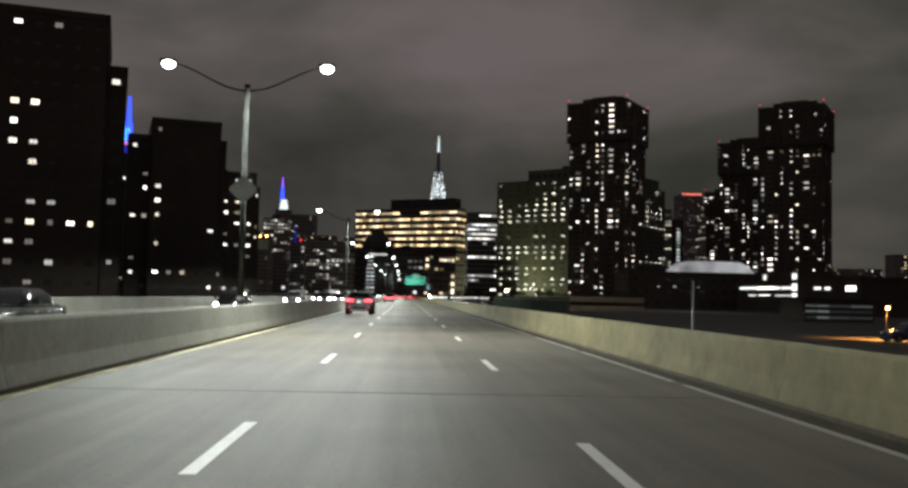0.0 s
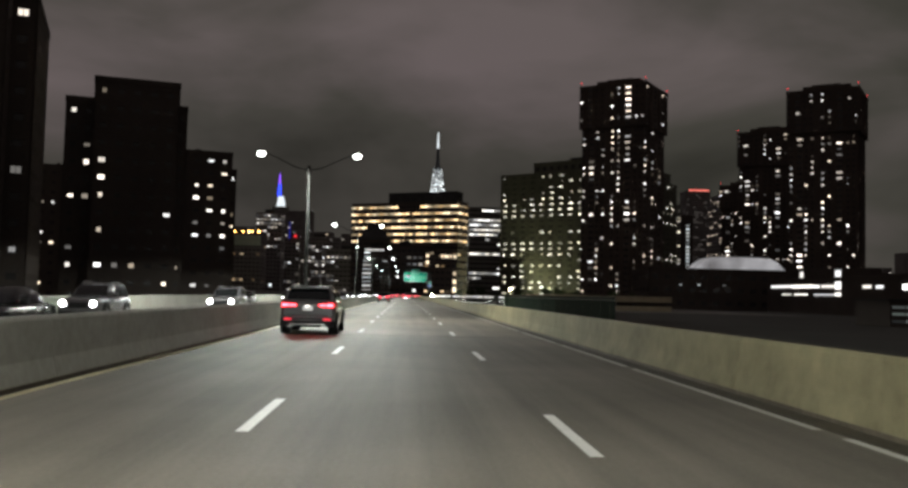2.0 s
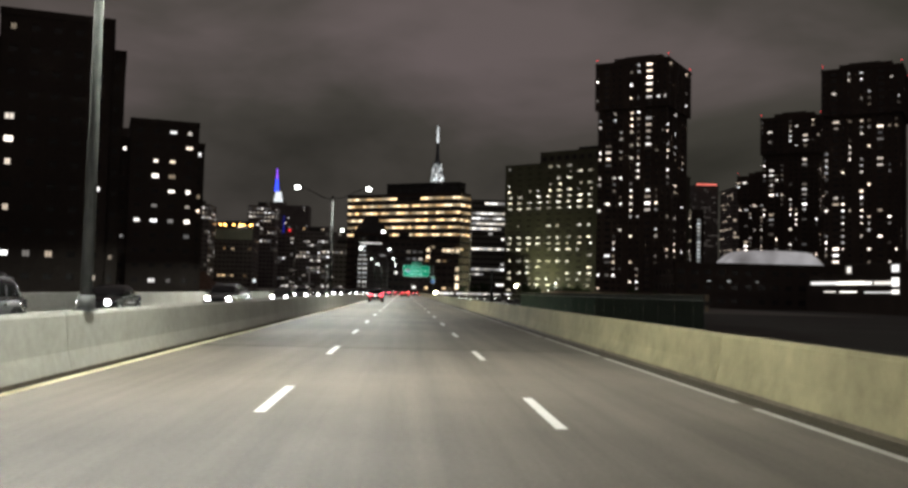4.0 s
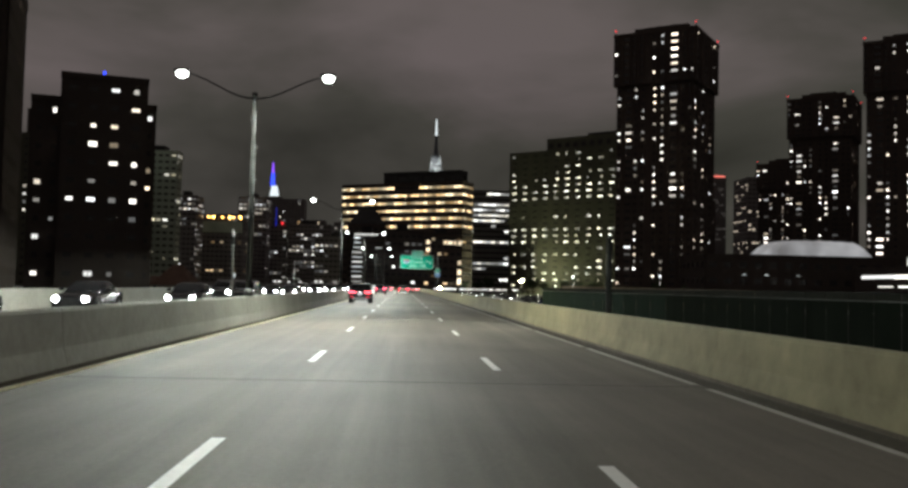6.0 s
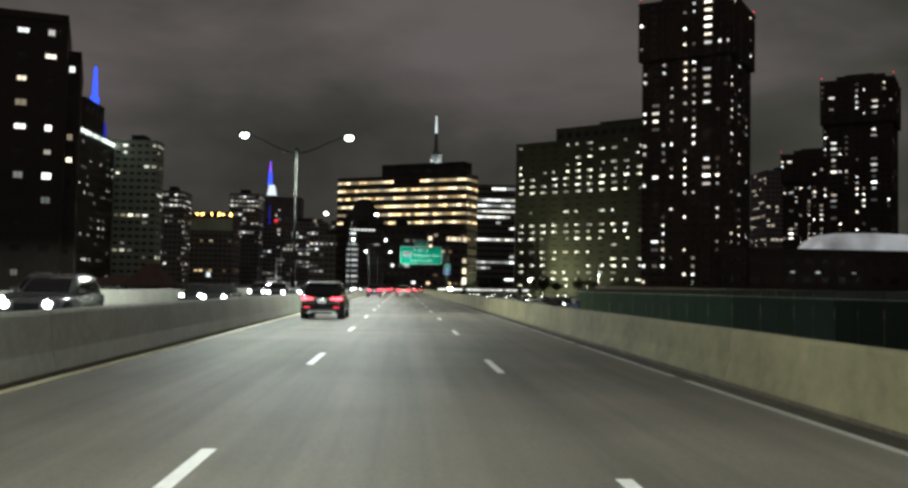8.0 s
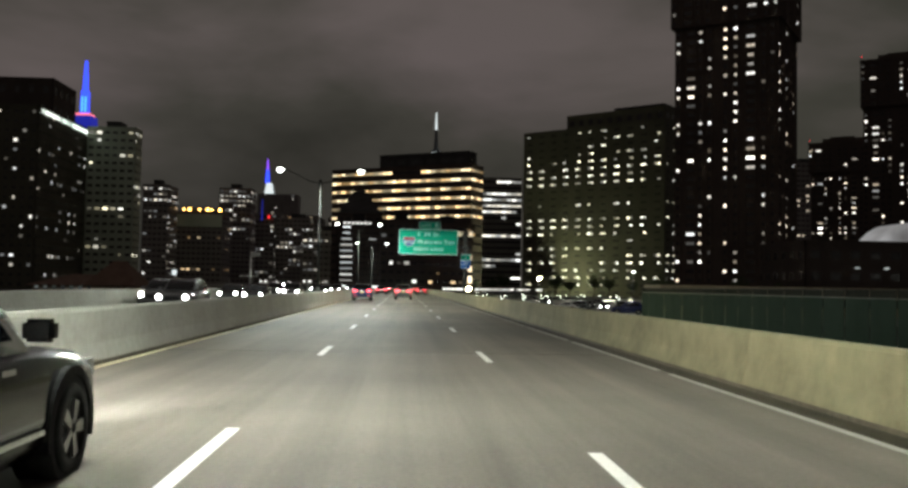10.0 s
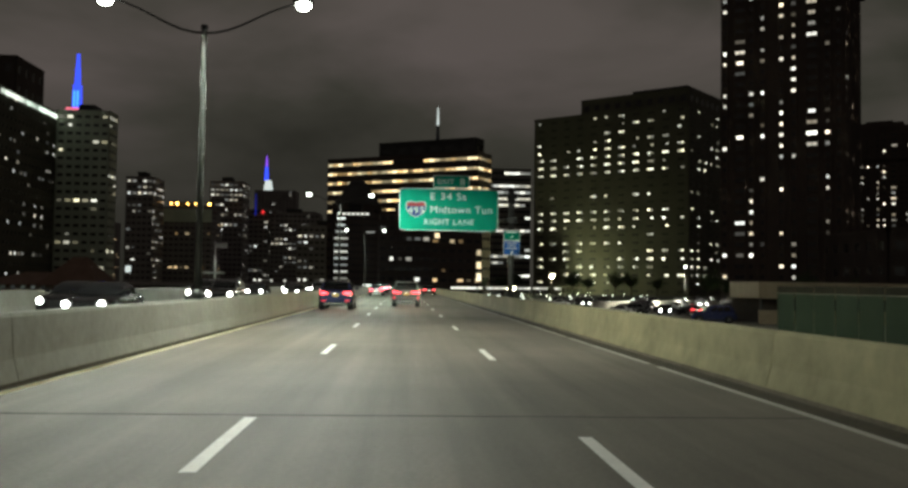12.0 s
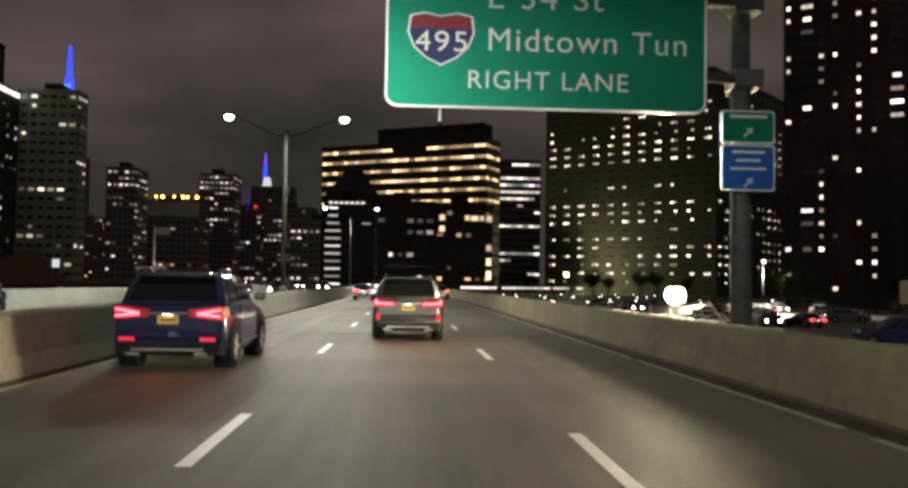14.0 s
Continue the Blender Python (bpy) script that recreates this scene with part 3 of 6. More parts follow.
def facade_frame(a, b):
    """Local frame of a face from corner a to corner b, seen from outside: x along, y inward, z up."""
    d = Vector((b[0] - a[0], b[1] - a[1], 0))
    n = d.length
    d.normalize()
    m = Matrix(((d.x, -d.y, 0, a[0]), (d.y, d.x, 0, a[1]), (0, 0, 1, 0), (0, 0, 0, 1)))
    return m, n


def tower(name, label, corners, z0, z1, wall, floor=3.0, bay=3.0, lit=0.2, lit_mat=None, size=(0.5, 0.5), rows=None, seed=1, parapet=0.9,
          single=False, relief=0.22, faces=None, parent=None, columns=None, run=0.0, first=1, category="building", group="", paired=False, by_face=None):
    """A block on corners (counter-clockwise from above): a core, piers and floor bands standing proud of it, and a pane in every bay.
    rows: chance of light by share of the height. columns: chance factor by bay. single: every lit window is an object of its own.
    paired: windows stand two and two between broad piers. by_face: chance factor by face."""
    rng = random.Random(seed)
    top = parent or thing(name, (0, 0, 0), label, category, group)
    core, grid, dark, bright = bmesh.new(), bmesh.new(), bmesh.new(), bmesh.new()
    base = [core.verts.new((x, y, z0)) for x, y in corners]
    head = [core.verts.new((x, y, z1)) for x, y in corners]
    n = len(corners)
    core.faces.new(head)
    core.faces.new(base[::-1])
    mesh_of = {}
    lit_spots = []
    for i in range(n):
        a, b = corners[i], corners[(i + 1) % n]
        core.faces.new((base[i], base[(i + 1) % n], head[(i + 1) % n], head[i]))
        m, width = facade_frame(a, b)
        if faces is not None and i not in faces:
            continue
        nb = max(1, round(width / bay))
        nf = max(1, int((z1 - z0 - 0.6) / floor))
        bw, fh = width / nb, (z1 - z0) / nf
        pw, ph = bw * (1 - size[0]) / 2, fh * (1 - size[1])
        for k in range(nb + 1):
            x = k * bw
            hp = pw if not paired else (0.12 if k % 2 else 2 * pw - 0.15)
            box(grid, max(x - hp, -relief), min(x + hp, width + relief), -relief, 0.02, z0, z1, m)
        for f in range(nf + 1):
            z = z0 + f * fh
            box(grid, 0.01, width - 0.01, -relief * 0.8, 0.02, max(z - ph * 0.5, z0), min(z + ph * 0.5, z1), m)
        for f in range(nf):
            share = (f + 0.5) / nf
            chance = (rows(share, f) if rows else lit) * (by_face or {}).get(i, 1.0)
            on = rng.random() < chance
            for k in range(nb):
                c = chance * (columns(k, nb) if columns else 1.0)
                on = on if rng.random() < run else rng.random() < c
                here = on and f >= first
                cx, cz = (k + 0.5) * bw, z0 + (f + 0.5) * fh
                hw, hh = bw * size[0] / 2 - 0.03, fh * size[1] / 2 - 0.03
                if paired:
                    cx += (pw - 0.13) * (-1 if k % 2 else 1)
                if here:
                    hw2 = hw * rng.choice((1.0, 1.0, 0.6, 0.8)) if run < 0.6 else hw
                    hh2 = hh * rng.choice((1.0, 1.0, 0.75)) if run < 0.6 else hh
                    if single:
                        lit_spots.append((m, cx, cz, round(hw2, 2), round(hh2, 2)))
                    else:
                        box(bright, cx - hw2, cx + hw2, -0.05, -0.01, cz - hh2, cz + hh2, m)
                else:
                    box(dark, cx - hw, cx + hw, -0.05, -0.01, cz - hh, cz + hh, m)
    part("wall", core, wall, top)
    tagged(part("facade_grid", grid, wall, top), kind="stuff")
    if dark.faces:
        tagged(part("unlit_glazing", dark, PANE_DARK, top, "unlit windows"), kind="stuff")
    else:
        dark.free()
    if bright.faces:
        tagged(part("lit_glazing", bright, lit_mat, top, "lit windows"), kind="stuff")
    else:
        bright.free()
    for m, cx, cz, hw, hh in lit_spots:
        if (hw, hh) not in mesh_of:
            bm = bmesh.new()
            box(bm, -hw, -0.03, -0.05, -0.01, -hh, hh)
            box(bm, 0.03, hw, -0.05, -0.01, -hh, hh)
            box(bm, -0.03, 0.03, -0.09, -0.01, -hh, hh, slot=1)
            box(bm, -hw - 0.05, hw + 0.05, -0.16, -0.01, -hh - 0.08, -hh, slot=1)
            o = part("window", bm, [lit_mat, DARK_METAL], top)
            mesh_of[(hw, hh)] = o.data
        else:
            o = new("window", mesh_of[(hw, hh)])
            o.parent = top
        o.matrix_local = m @ Matrix.Translation((cx, 0, cz))
    # parapet and coping
    bm = bmesh.new()
    for i in range(n):
        m, width = facade_frame(corners[i], corners[(i + 1) % n])
        box(bm, -0.3, width + 0.3, -0.3, 0.25, z1 - 0.1, z1 + parapet, m)
    part("parapet", bm, wall, top)
    return top


def rect(x0, x1, y0, y1):
    return [(x0, y0), (x1, y0), (x1, y1), (x0, y1)]


def roof_block(top, x0, x1, y0, y1, z0, z1, mat=None, name="penthouse"):
    bm = boxed((x0, x1, y0, y1, z0, z1), (x0 - 0.2, x1 + 0.2, y0 - 0.2, y1 + 0.2, z1, z1 + 0.3))
    return part(name, bm, mat or ROOFING, top)


def turned(origin, degrees, x0, x1, y0, y1):
    """A rectangle given in a frame that stands at origin, turned."""
    m = pose(origin[0], origin[1], 0, 0, 0, degrees)
    return [tuple((m @ Vector((x, y, 0))).to_2d()) for x, y in rect(x0, x1, y0, y1)]


def apartment_block(x, y, wide, deep, z, seed, lit, left=4.5, right=1.6, low=3.6, turn=20.0):
    """A brick apartment block with lower wings on both sides; (x, y) is the front corner by the road."""
    def stacks(k, nb):
        return (0.35, 1.9, 0.5, 1.5, 0.2, 1.6, 0.7)[(k * 2 + seed) % 7]

    top = tower("apartment_building", "dark brick apartment block with scattered lit windows", turned((x, y), turn, -wide, 0, 0, deep), GROUND_Z, z, BRICK_DARK, 2.85, 2.9, lit, LIT_HOME,
                (0.40, 0.28), seed=seed, single=True, faces=(0, 1, 3), group="brick apartment blocks", columns=stacks, run=0.22)
    for k, (a, b, y0) in enumerate(((-wide - left, -wide, 3), (0, right, 4))):
        tower("wing", "", turned((x, y), turn, a, b, y0, deep - 4), GROUND_Z, z - low, BRICK_DARK, 2.85, 2.4, lit * 0.8, LIT_HOME, (0.42, 0.28), seed=seed + 50 + k, single=True, faces=(0, 1) if k else (0, 3), parent=top)
    m = pose(x, y, 0, 0, 0, turn)
    bm = bmesh.new()
    box(bm, -wide + 4, -4, 6, deep - 6, z, z + 1.2, m)
    box(bm, -wide + 5, -wide + 6.2, 7, 8.2, z + 1.2, z + 2.2, m)
    part("penthouse", bm, BRICK_DARK, top)
    return top


apartment_block(-46.1, 141, 22, 26, 42.0, 11, 0.30, right=2.8, low=6.8, turn=17.0)
apartment_block(-39.9, 195.6, 13.4, 26, 36.0, 12, 0.26, low=3.2, turn=17.3)
apartment_block(-43.4, 263.5, 13.0, 26, 34.2, 13, 0.26, low=3.6, turn=18.0)
apartment_block(-84, 240, 18, 26, 36.5, 14, 0.2)
apartment_block(-92, 318, 18, 26, 36.5, 15, 0.2)


def office_rows(share, f):
    return 0.07 if share < 0.54 else (0.97 if share < 0.90 else 0.62)


def slab(name, label, x0, x1, y0, deep, z, wall, **options):
    return tower(name, label, rect(x0, x1, y0, y0 + deep), GROUND_Z, z, wall, **options)


# wide office block with golden floors, its front turned slightly away
OFFICE_A, OFFICE_B = (-38.5, 684.0), (33.5, 643.0)
office_dir = Vector((OFFICE_B[0] - OFFICE_A[0], OFFICE_B[1] - OFFICE_A[1], 0)).normalized()
office_in = Vector((-office_dir.y, office_dir.x, 0))
far_b, far_a = Vector((*OFFICE_B, 0)) + office_in * 14, Vector((*OFFICE_A, 0)) + office_in * 14
office = tower("office_building", "wide office block with rows of golden lit windows", [OFFICE_A, OFFICE_B, far_b.to_2d()[:], far_a.to_2d()[:]], GROUND_Z, 62.5, BRICK_TOWER, 4.3, 2.9, 0.4, LIT_OFFICE,
               (0.94, 0.28), rows=office_rows, seed=21, run=0.80, single=True, faces=(0, 1))
pa, pb = Vector((*OFFICE_A, 0)) + office_dir * 28 + office_in * 3, Vector((*OFFICE_B, 0)) - office_dir * 3 + office_in * 3
tower("penthouse", "", [pa.to_2d()[:], pb.to_2d()[:], (pb + office_in * 9).to_2d()[:], (pa + office_in * 9).to_2d()[:]], 62.5, 69.5, ROOFING, 7, 8, 0.0, LIT_OFFICE, (0.7, 0.4), seed=22, parent=office)


WARD_ROWS = (0.45, 0.12, 0.30, 0.50, 0.55, 0.90, 0.95, 0.90, 0.02, 0.04, 0.40, 0.02, 0.95, 0.80, 0.70, 0.25, 0.75, 0.70, 0.92, 0.85, 0.60, 0.30, 0.0, 0.0)


def ward_rows(share, f):
    """Storeys counted from the top: bands of busy wards between dark plant floors."""
    return WARD_ROWS[max(0, 22 - f)]


# the block stands turned to the road: a front with paired windows and a darker flank that runs away from it
HOSPITAL = [(67.0, 695.0), (131.0, 640.0), (203.0, 723.8), (139.0, 778.8)]
hospital = tower("hospital_building", "long grey hospital block with many small paired lit windows", HOSPITAL, GROUND_Z, 87.0, STONE_OLIVE, 3.85, 3.83, lit_mat=LIT_WARD_ROOM, size=(0.36, 0.24), rows=ward_rows, seed=31, run=0.45,
                 paired=True, by_face={1: 0.52}, faces=(0, 1), single=True, columns=lambda k, nb: 0.55 if nb < 24 and k > 0.78 * nb else 1.0)
front = (Vector((*HOSPITAL[1], 0)) - Vector((*HOSPITAL[0], 0))).normalized()
flank = (Vector((*HOSPITAL[2], 0)) - Vector((*HOSPITAL[1], 0))).normalized()


def hospital_rect(a, b, c, d):
    """A rectangle from a to b along the front and from c to d along the flank."""
    o = Vector((*HOSPITAL[0], 0))
    return [tuple((o + front * p + flank * q).to_2d()) for p, q in ((a, c), (b, c), (b, d), (a, d))]


tower("upper_block", "", hospital_rect(27, 84, 1.2, 100), 87.0, 94.3, STONE_OLIVE, 5.5, 6, 0.02, LIT_WARD, (0.5, 0.4), seed=32, parent=hospital, faces=(0, 1))
tower("plant_room", "", hospital_rect(52, 80, 8, 60), 94.3, 97.0, ROOFING, 3, 6, 0.0, LIT_WARD, (0.5, 0.4), seed=34, parent=hospital, faces=())
slab("office_tower", "narrow grey building with bright white top floors", 50.5, 76.5, 780, 30, 72.0, STONE_GREY, floor=3.7, bay=3.2, lit_mat=LIT_BAND, size=(0.94, 0.34),
     rows=lambda s, f: 0.96 if 0.66 < s < 0.90 else (0.45 if s < 0.66 else 0.6 * (s > 0.96)), seed=33, run=0.82)


# window columns of a plaza tower: metres from the left end of a face, broad or not, how many of its windows are lit
LEFT_COLUMNS = ((0.9, 0, 0.45), (4.8, 1, 0.40), (7.7, 0, 0.30), (10.5, 0, 0.34), (15.2, 0, 0.42), (18.2, 0, 0.36), (22.6, 1, 0.46), (26.3, 0, 0.30), (28.9, 0, 0.25))
RIGHT_COLUMNS = ((1.6, 1, 0.40), (6.0, 0, 0.35), (12.2, 1, 0.45), (17.5, 0, 0.30), (22.8, 1, 0.40), (27.5, 0, 0.40))


def column_face(top, a, b, z0, z1, columns, seed, meshes, floor=2.6):
    """A brick face with upright window columns between proud piers; every lit window is an object of its own."""
    rng = random.Random(seed)
    m, width = facade_frame(a, b)
    piers, sills, dark = bmesh.new(), bmesh.new(), bmesh.new()
    nf = int((z1 - z0) / floor)
    for x, broad, share in columns:
        x *= width / 30.4
        hw = 1.12 if broad else 0.42
        for s in (-1, 1):
            box(piers, x + s * (hw + 0.28) - 0.22, x + s * (hw + 0.28) + 0.22, -0.32, 0.02, z0, z1, m)
        on, low = False, rng.uniform(0.55, 1.3)
        for f in range(nf):
            z = z0 + (f + 0.55) * floor
            if f % 9 == 0:
                low = rng.uniform(0.35, 1.5)
            on = on if rng.random() < 0.30 else rng.random() < share * low
            box(sills, x - hw - 0.05, x + hw + 0.05, -0.14, 0.02, z - 0.78, z - 0.62, m)
            kind = (broad, rng.choice((0, 0, 1)))
            if not on or f < 1:
                box(dark, x - hw, x + hw, -0.05, -0.01, z - 0.48, z + 0.48, m)
                continue
            if kind not in meshes:
                bm = bmesh.new()
                h, w = 0.39, hw * (1.0 if not kind[1] else 0.66)
                box(bm, -w, -0.05, -0.05, -0.01, -h, h)
                box(bm, 0.05, w, -0.05, -0.01, -h, h)
                box(bm, -0.05, 0.05, -0.09, -0.01, -h, h, slot=1)
                o = part("window", bm, [LIT_TOWER, DARK_METAL], top)
                meshes[kind] = o.data
            else:
                o = new("window", meshes[kind])
                o.parent = top
            o.matrix_local = m @ Matrix.Translation((x, 0, z))
    tagged(part("pier", piers, BRICK_TOWER, top), kind="stuff")
    tagged(part("sill", sills, BRICK_TOWER, top), kind="stuff")
    tagged(part("unlit_glazing", dark, PANE_DARK, top, "unlit windows"), kind="stuff")


TOWER_WINDOWS = {}


def plaza_tower(nx, ny, z, seed):
    """A brown brick tower set corner-on, its top storeys stepping outward."""
    v = Vector((16.5, 25.0)).normalized()
    u = Vector((-v.y, v.x))

    def square(o, s):
        p = Vector((nx, ny)) + (u + v) * o
        return [tuple(p), tuple(p + v * s), tuple(p + v * s + u * s), tuple(p + u * s)]

    top = thing("residential_tower", (0, 0, 0), "brown brick residential tower with flared top and scattered lit windows", "building", "brown residential towers")
    split = z * 0.79
    for name, o, s, z0, z1 in (("shaft", 1.1, 28.2, GROUND_Z, split), ("flared_top", 0.0, 30.4, split, z - 2)):
        ring = square(o, s)
        bm = bmesh.new()
        lo, hi = [bm.verts.new((*q, z0)) for q in ring], [bm.verts.new((*q, z1)) for q in ring]
        for i in range(4):
            bm.faces.new((lo[i], lo[(i + 1) % 4], hi[(i + 1) % 4], hi[i]))
        bm.faces.new(hi)
        bm.faces.new(lo[::-1])
        part(name, bm, BRICK_TOWER, top)
        column_face(top, ring[3], ring[0], z0, z1, LEFT_COLUMNS, seed + len(name), TOWER_WINDOWS)
        column_face(top, ring[0], ring[1], z0, z1, RIGHT_COLUMNS, seed + 3 * len(name), TOWER_WINDOWS)
    bm = bmesh.new()
    ring = square(0.0, 30.4)
    for i in range(4):
        m, width = facade_frame(ring[i], ring[(i + 1) % 4])
        box(bm, -0.2, width + 0.2, -0.2, 0.25, z - 2.1, z - 1.0, m)
    part("parapet", bm, BRICK_TOWER, top)
    p = Vector((nx, ny)) + (u + v) * 15.2
    m = Matrix.Translation((p.x, p.y, 0)) @ Matrix.Rotation(math.atan2(v.y, v.x), 4, "Z")
    bm = bmesh.new()
    box(bm, -11, 12, -11, 9, z - 2, z + 1.4, m)
    box(bm, -6, 9, -6, 6, z + 1.4, z + 3.0, m)
    part("penthouse", bm, BRICK_TOWER, top)
    for q in square(0.4, 29.6):
        bm = bmesh.new()
        tube(bm, (q[0], q[1], z - 1.5), (q[0], q[1], z + 0.2), 0.12, 0.12, 6)
        mast = part("mast", bm, DARK_METAL, top)
        bm = bmesh.new()
        bmesh.ops.create_icosphere(bm, subdivisions=1, radius=0.34, matrix=Matrix.Translation((q[0], q[1], z + 0.5)))
        part("warning_light", bm, RED_LIGHT, mast, "red warning light")
    return top


RED_LIGHT = glowing("red_warning_light", (1.0, 0.04, 0.05), 1.3)
plaza_tower(101.0, 424, 96.5, 41)
plaza_tower(195.0, 424, 97.5, 42)
plaza_tower(212.0, 533, 98.5, 43)
plaza_tower(240.0, 644, 82.0, 44)

# low and far blocks
LOW = (
    ("stair_building", "dark low building with a lit stairwell of stacked bars", -22.8, -8.6, 520, 24, 23.6, BRICK_DARK, None, 0.05),
    ("brick_building", "dark brick building with few lit windows", -9.4, 9.7, 560, 30, 27.6, BRICK_DARK, LIT_COOL, 0.26),
    ("brick_building", "brown brick building with warm lit windows", 9.9, 28.6, 560, 30, 26.6, BRICK_TOWER, LIT_GOLD, 0.30),
    ("steep_roof_building", "dark building with a steep stepped roof and few lit windows", -29.5, -10.0, 600, 24, 33.0, BRICK_DARK, LIT_COOL, 0.02),
    ("office_block", "olive stone building with scattered lit windows", -139.5, -119.0, 596, 10, 68.5, PALE_STONE, LIT_WARD, 0.09),
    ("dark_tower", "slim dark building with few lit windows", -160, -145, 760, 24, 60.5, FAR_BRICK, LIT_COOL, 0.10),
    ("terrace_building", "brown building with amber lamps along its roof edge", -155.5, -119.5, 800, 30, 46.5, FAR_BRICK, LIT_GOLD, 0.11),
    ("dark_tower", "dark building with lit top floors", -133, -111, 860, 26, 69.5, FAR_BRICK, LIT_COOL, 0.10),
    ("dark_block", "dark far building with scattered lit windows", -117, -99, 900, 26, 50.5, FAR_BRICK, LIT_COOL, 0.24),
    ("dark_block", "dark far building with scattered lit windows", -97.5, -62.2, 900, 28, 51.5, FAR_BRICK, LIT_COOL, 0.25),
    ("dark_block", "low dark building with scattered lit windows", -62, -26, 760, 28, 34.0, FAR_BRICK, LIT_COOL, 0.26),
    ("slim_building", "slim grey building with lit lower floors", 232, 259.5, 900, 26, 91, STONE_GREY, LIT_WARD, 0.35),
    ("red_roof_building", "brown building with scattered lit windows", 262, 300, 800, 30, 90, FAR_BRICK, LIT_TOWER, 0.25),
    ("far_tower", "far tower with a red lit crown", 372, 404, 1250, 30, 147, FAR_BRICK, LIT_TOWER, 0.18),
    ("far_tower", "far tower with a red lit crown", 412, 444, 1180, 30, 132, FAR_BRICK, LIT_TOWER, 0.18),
)
BROAD_LIT = lit_window("broad_windows", (1.0, 0.76, 0.46), (1.0, 0.92, 0.74), 0.8, 2.2, islands=False)
STAIR_LIT = lit_window("stairwell_windows", (0.88, 0.96, 1.0), (1.0, 0.97, 0.90), 0.5, 2.2)
low_made = []
for k, (name, label, x0, x1, y0, deep, z, wall, glow, share) in enumerate(LOW):
    ladder = (lambda i, nb: 40.0 if i == 0 else 1.0) if name == "stair_building" else None
    rows = {"dark_tower": lambda s, f: 0.17 + 0.65 * (s > 0.86), "office_block": lambda s, f: (0.55, 0.08, 0.28, 0.05, 0.22)[f % 5] * (1.3 if s > 0.8 else 0.8)}.get(name)
    low_made.append(slab(name, label, x0, x1, y0, deep, z, wall, floor=1.95 if ladder else 3.3, bay=5.6 if ladder else 3.3, lit=share, lit_mat=glow or STAIR_LIT, size=(0.93, 0.26) if ladder else (0.66, 0.36), seed=60 + k, faces=(0, 1, 3), columns=ladder, rows=rows, run=0.0 if ladder else 0.42))
    if ladder:
        for j in range(7):
            part("roof_window", boxed((x0 + 1.2 + 1.5 * j, x0 + 2.2 + 1.5 * j, y0 - 0.36, y0 - 0.30, z + 0.15, z + 0.7)), LIT_COOL, low_made[-1])
    if name == "steep_roof_building":
        bm = bmesh.new()
        levels = ((0.0, 1.0), (1.5, 0.93), (5.0, 0.66), (8.0, 0.46), (10.2, 0.34), (11.2, 0.16))
        rings = [[bm.verts.new(((x0 + x1) / 2 + sx * k * (x1 - x0) / 2, y0 + 12 + sy * k * 12, z + 0.9 + h)) for sx, sy in ((-1, -1), (1, -1), (1, 1), (-1, 1))] for h, k in levels]
        for lo, hi in zip(rings, rings[1:]):
            for i in range(4):
                bm.faces.new((lo[i], lo[(i + 1) % 4], hi[(i + 1) % 4], hi[i]))
        bm.faces.new(rings[-1])
        bm.faces.new(rings[0][::-1])
        part("steep_roof", bm, ROOFING, low_made[-1])
        continue
    roof_block(low_made[-1], x0 + (x1 - x0) * 0.3, x0 + (x1 - x0) * 0.6, y0 + 6, y0 + 16, z, z + 4)

# broad warm windows near the top and a stack of bright landings at the corner of the brown building
brown = low_made[2]
for x, z, w, h in ((12.1, 23.4, 0.85, 0.8), (12.1, 19.7, 0.85, 0.8), (20.4, 23.4, 0.8, 0.75), (22.8, 23.3, 1.2, 0.7), (25.2, 23.3, 0.7, 0.7), (27.6, 23.2, 0.9, 0.9), (27.6, 13.6, 0.8, 0.9), (27.6, 9.0, 0.8, 1.1), (27.6, 4.6, 0.8, 1.3)):
    part("broad_window", boxed((x - w, x + w, 559.66, 559.72, z - h, z + h), (x - w - 0.1, x + w + 0.1, 559.6, 559.72, z - h - 0.2, z - h)), BROAD_LIT, brown)

# ---- lit landmarks and the rest of the skyline ----
SPIRE_BLUE = glowing("blue_floodlight", (0.03, 0.07, 1.0), 2.2)
BLUE_DIM = glowing("dim_blue_floodlight", (0.04, 0.06, 1.0), 0.35)
SPIRE_CYAN = glowing("cyan_floodlight", (0.06, 0.32, 1.0), 2.4)
SPIRE_VIOLET = glowing("violet_floodlight", (0.28, 0.08, 1.0), 1.6)
SPIRE_WHITE = glowing("white_floodlight", (0.86, 0.96, 1.0), 1.0)
ROSE_LIGHT = glowing("rose_floodlight", (1.0, 0.20, 0.30), 1.4)
AMBER_LAMP = glowing("amber_lamp", (1.0, 0.50, 0.12), 14.0)
RED_STRIP = glowing("red_neon", (1.0, 0.22, 0.17), 1.6)


def square_taper(bm, x, y, z0, z1, w0, w1):
    a = [bm.verts.new((x + sx * w0 / 2, y + sy * w0 / 2, z0)) for sx, sy in ((-1, -1), (1, -1), (1, 1), (-1, 1))]
    b = [bm.verts.new((x + sx * w1 / 2, y + sy * w1 / 2, z1)) for sx, sy in ((-1, -1), (1, -1), (1, 1), (-1, 1))]
    for i in range(4):
        bm.faces.new((a[i], a[(i + 1) % 4], b[(i + 1) % 4], b[i]))
    bm.faces.new(a[::-1])
    bm.faces.new(b)
    return bm


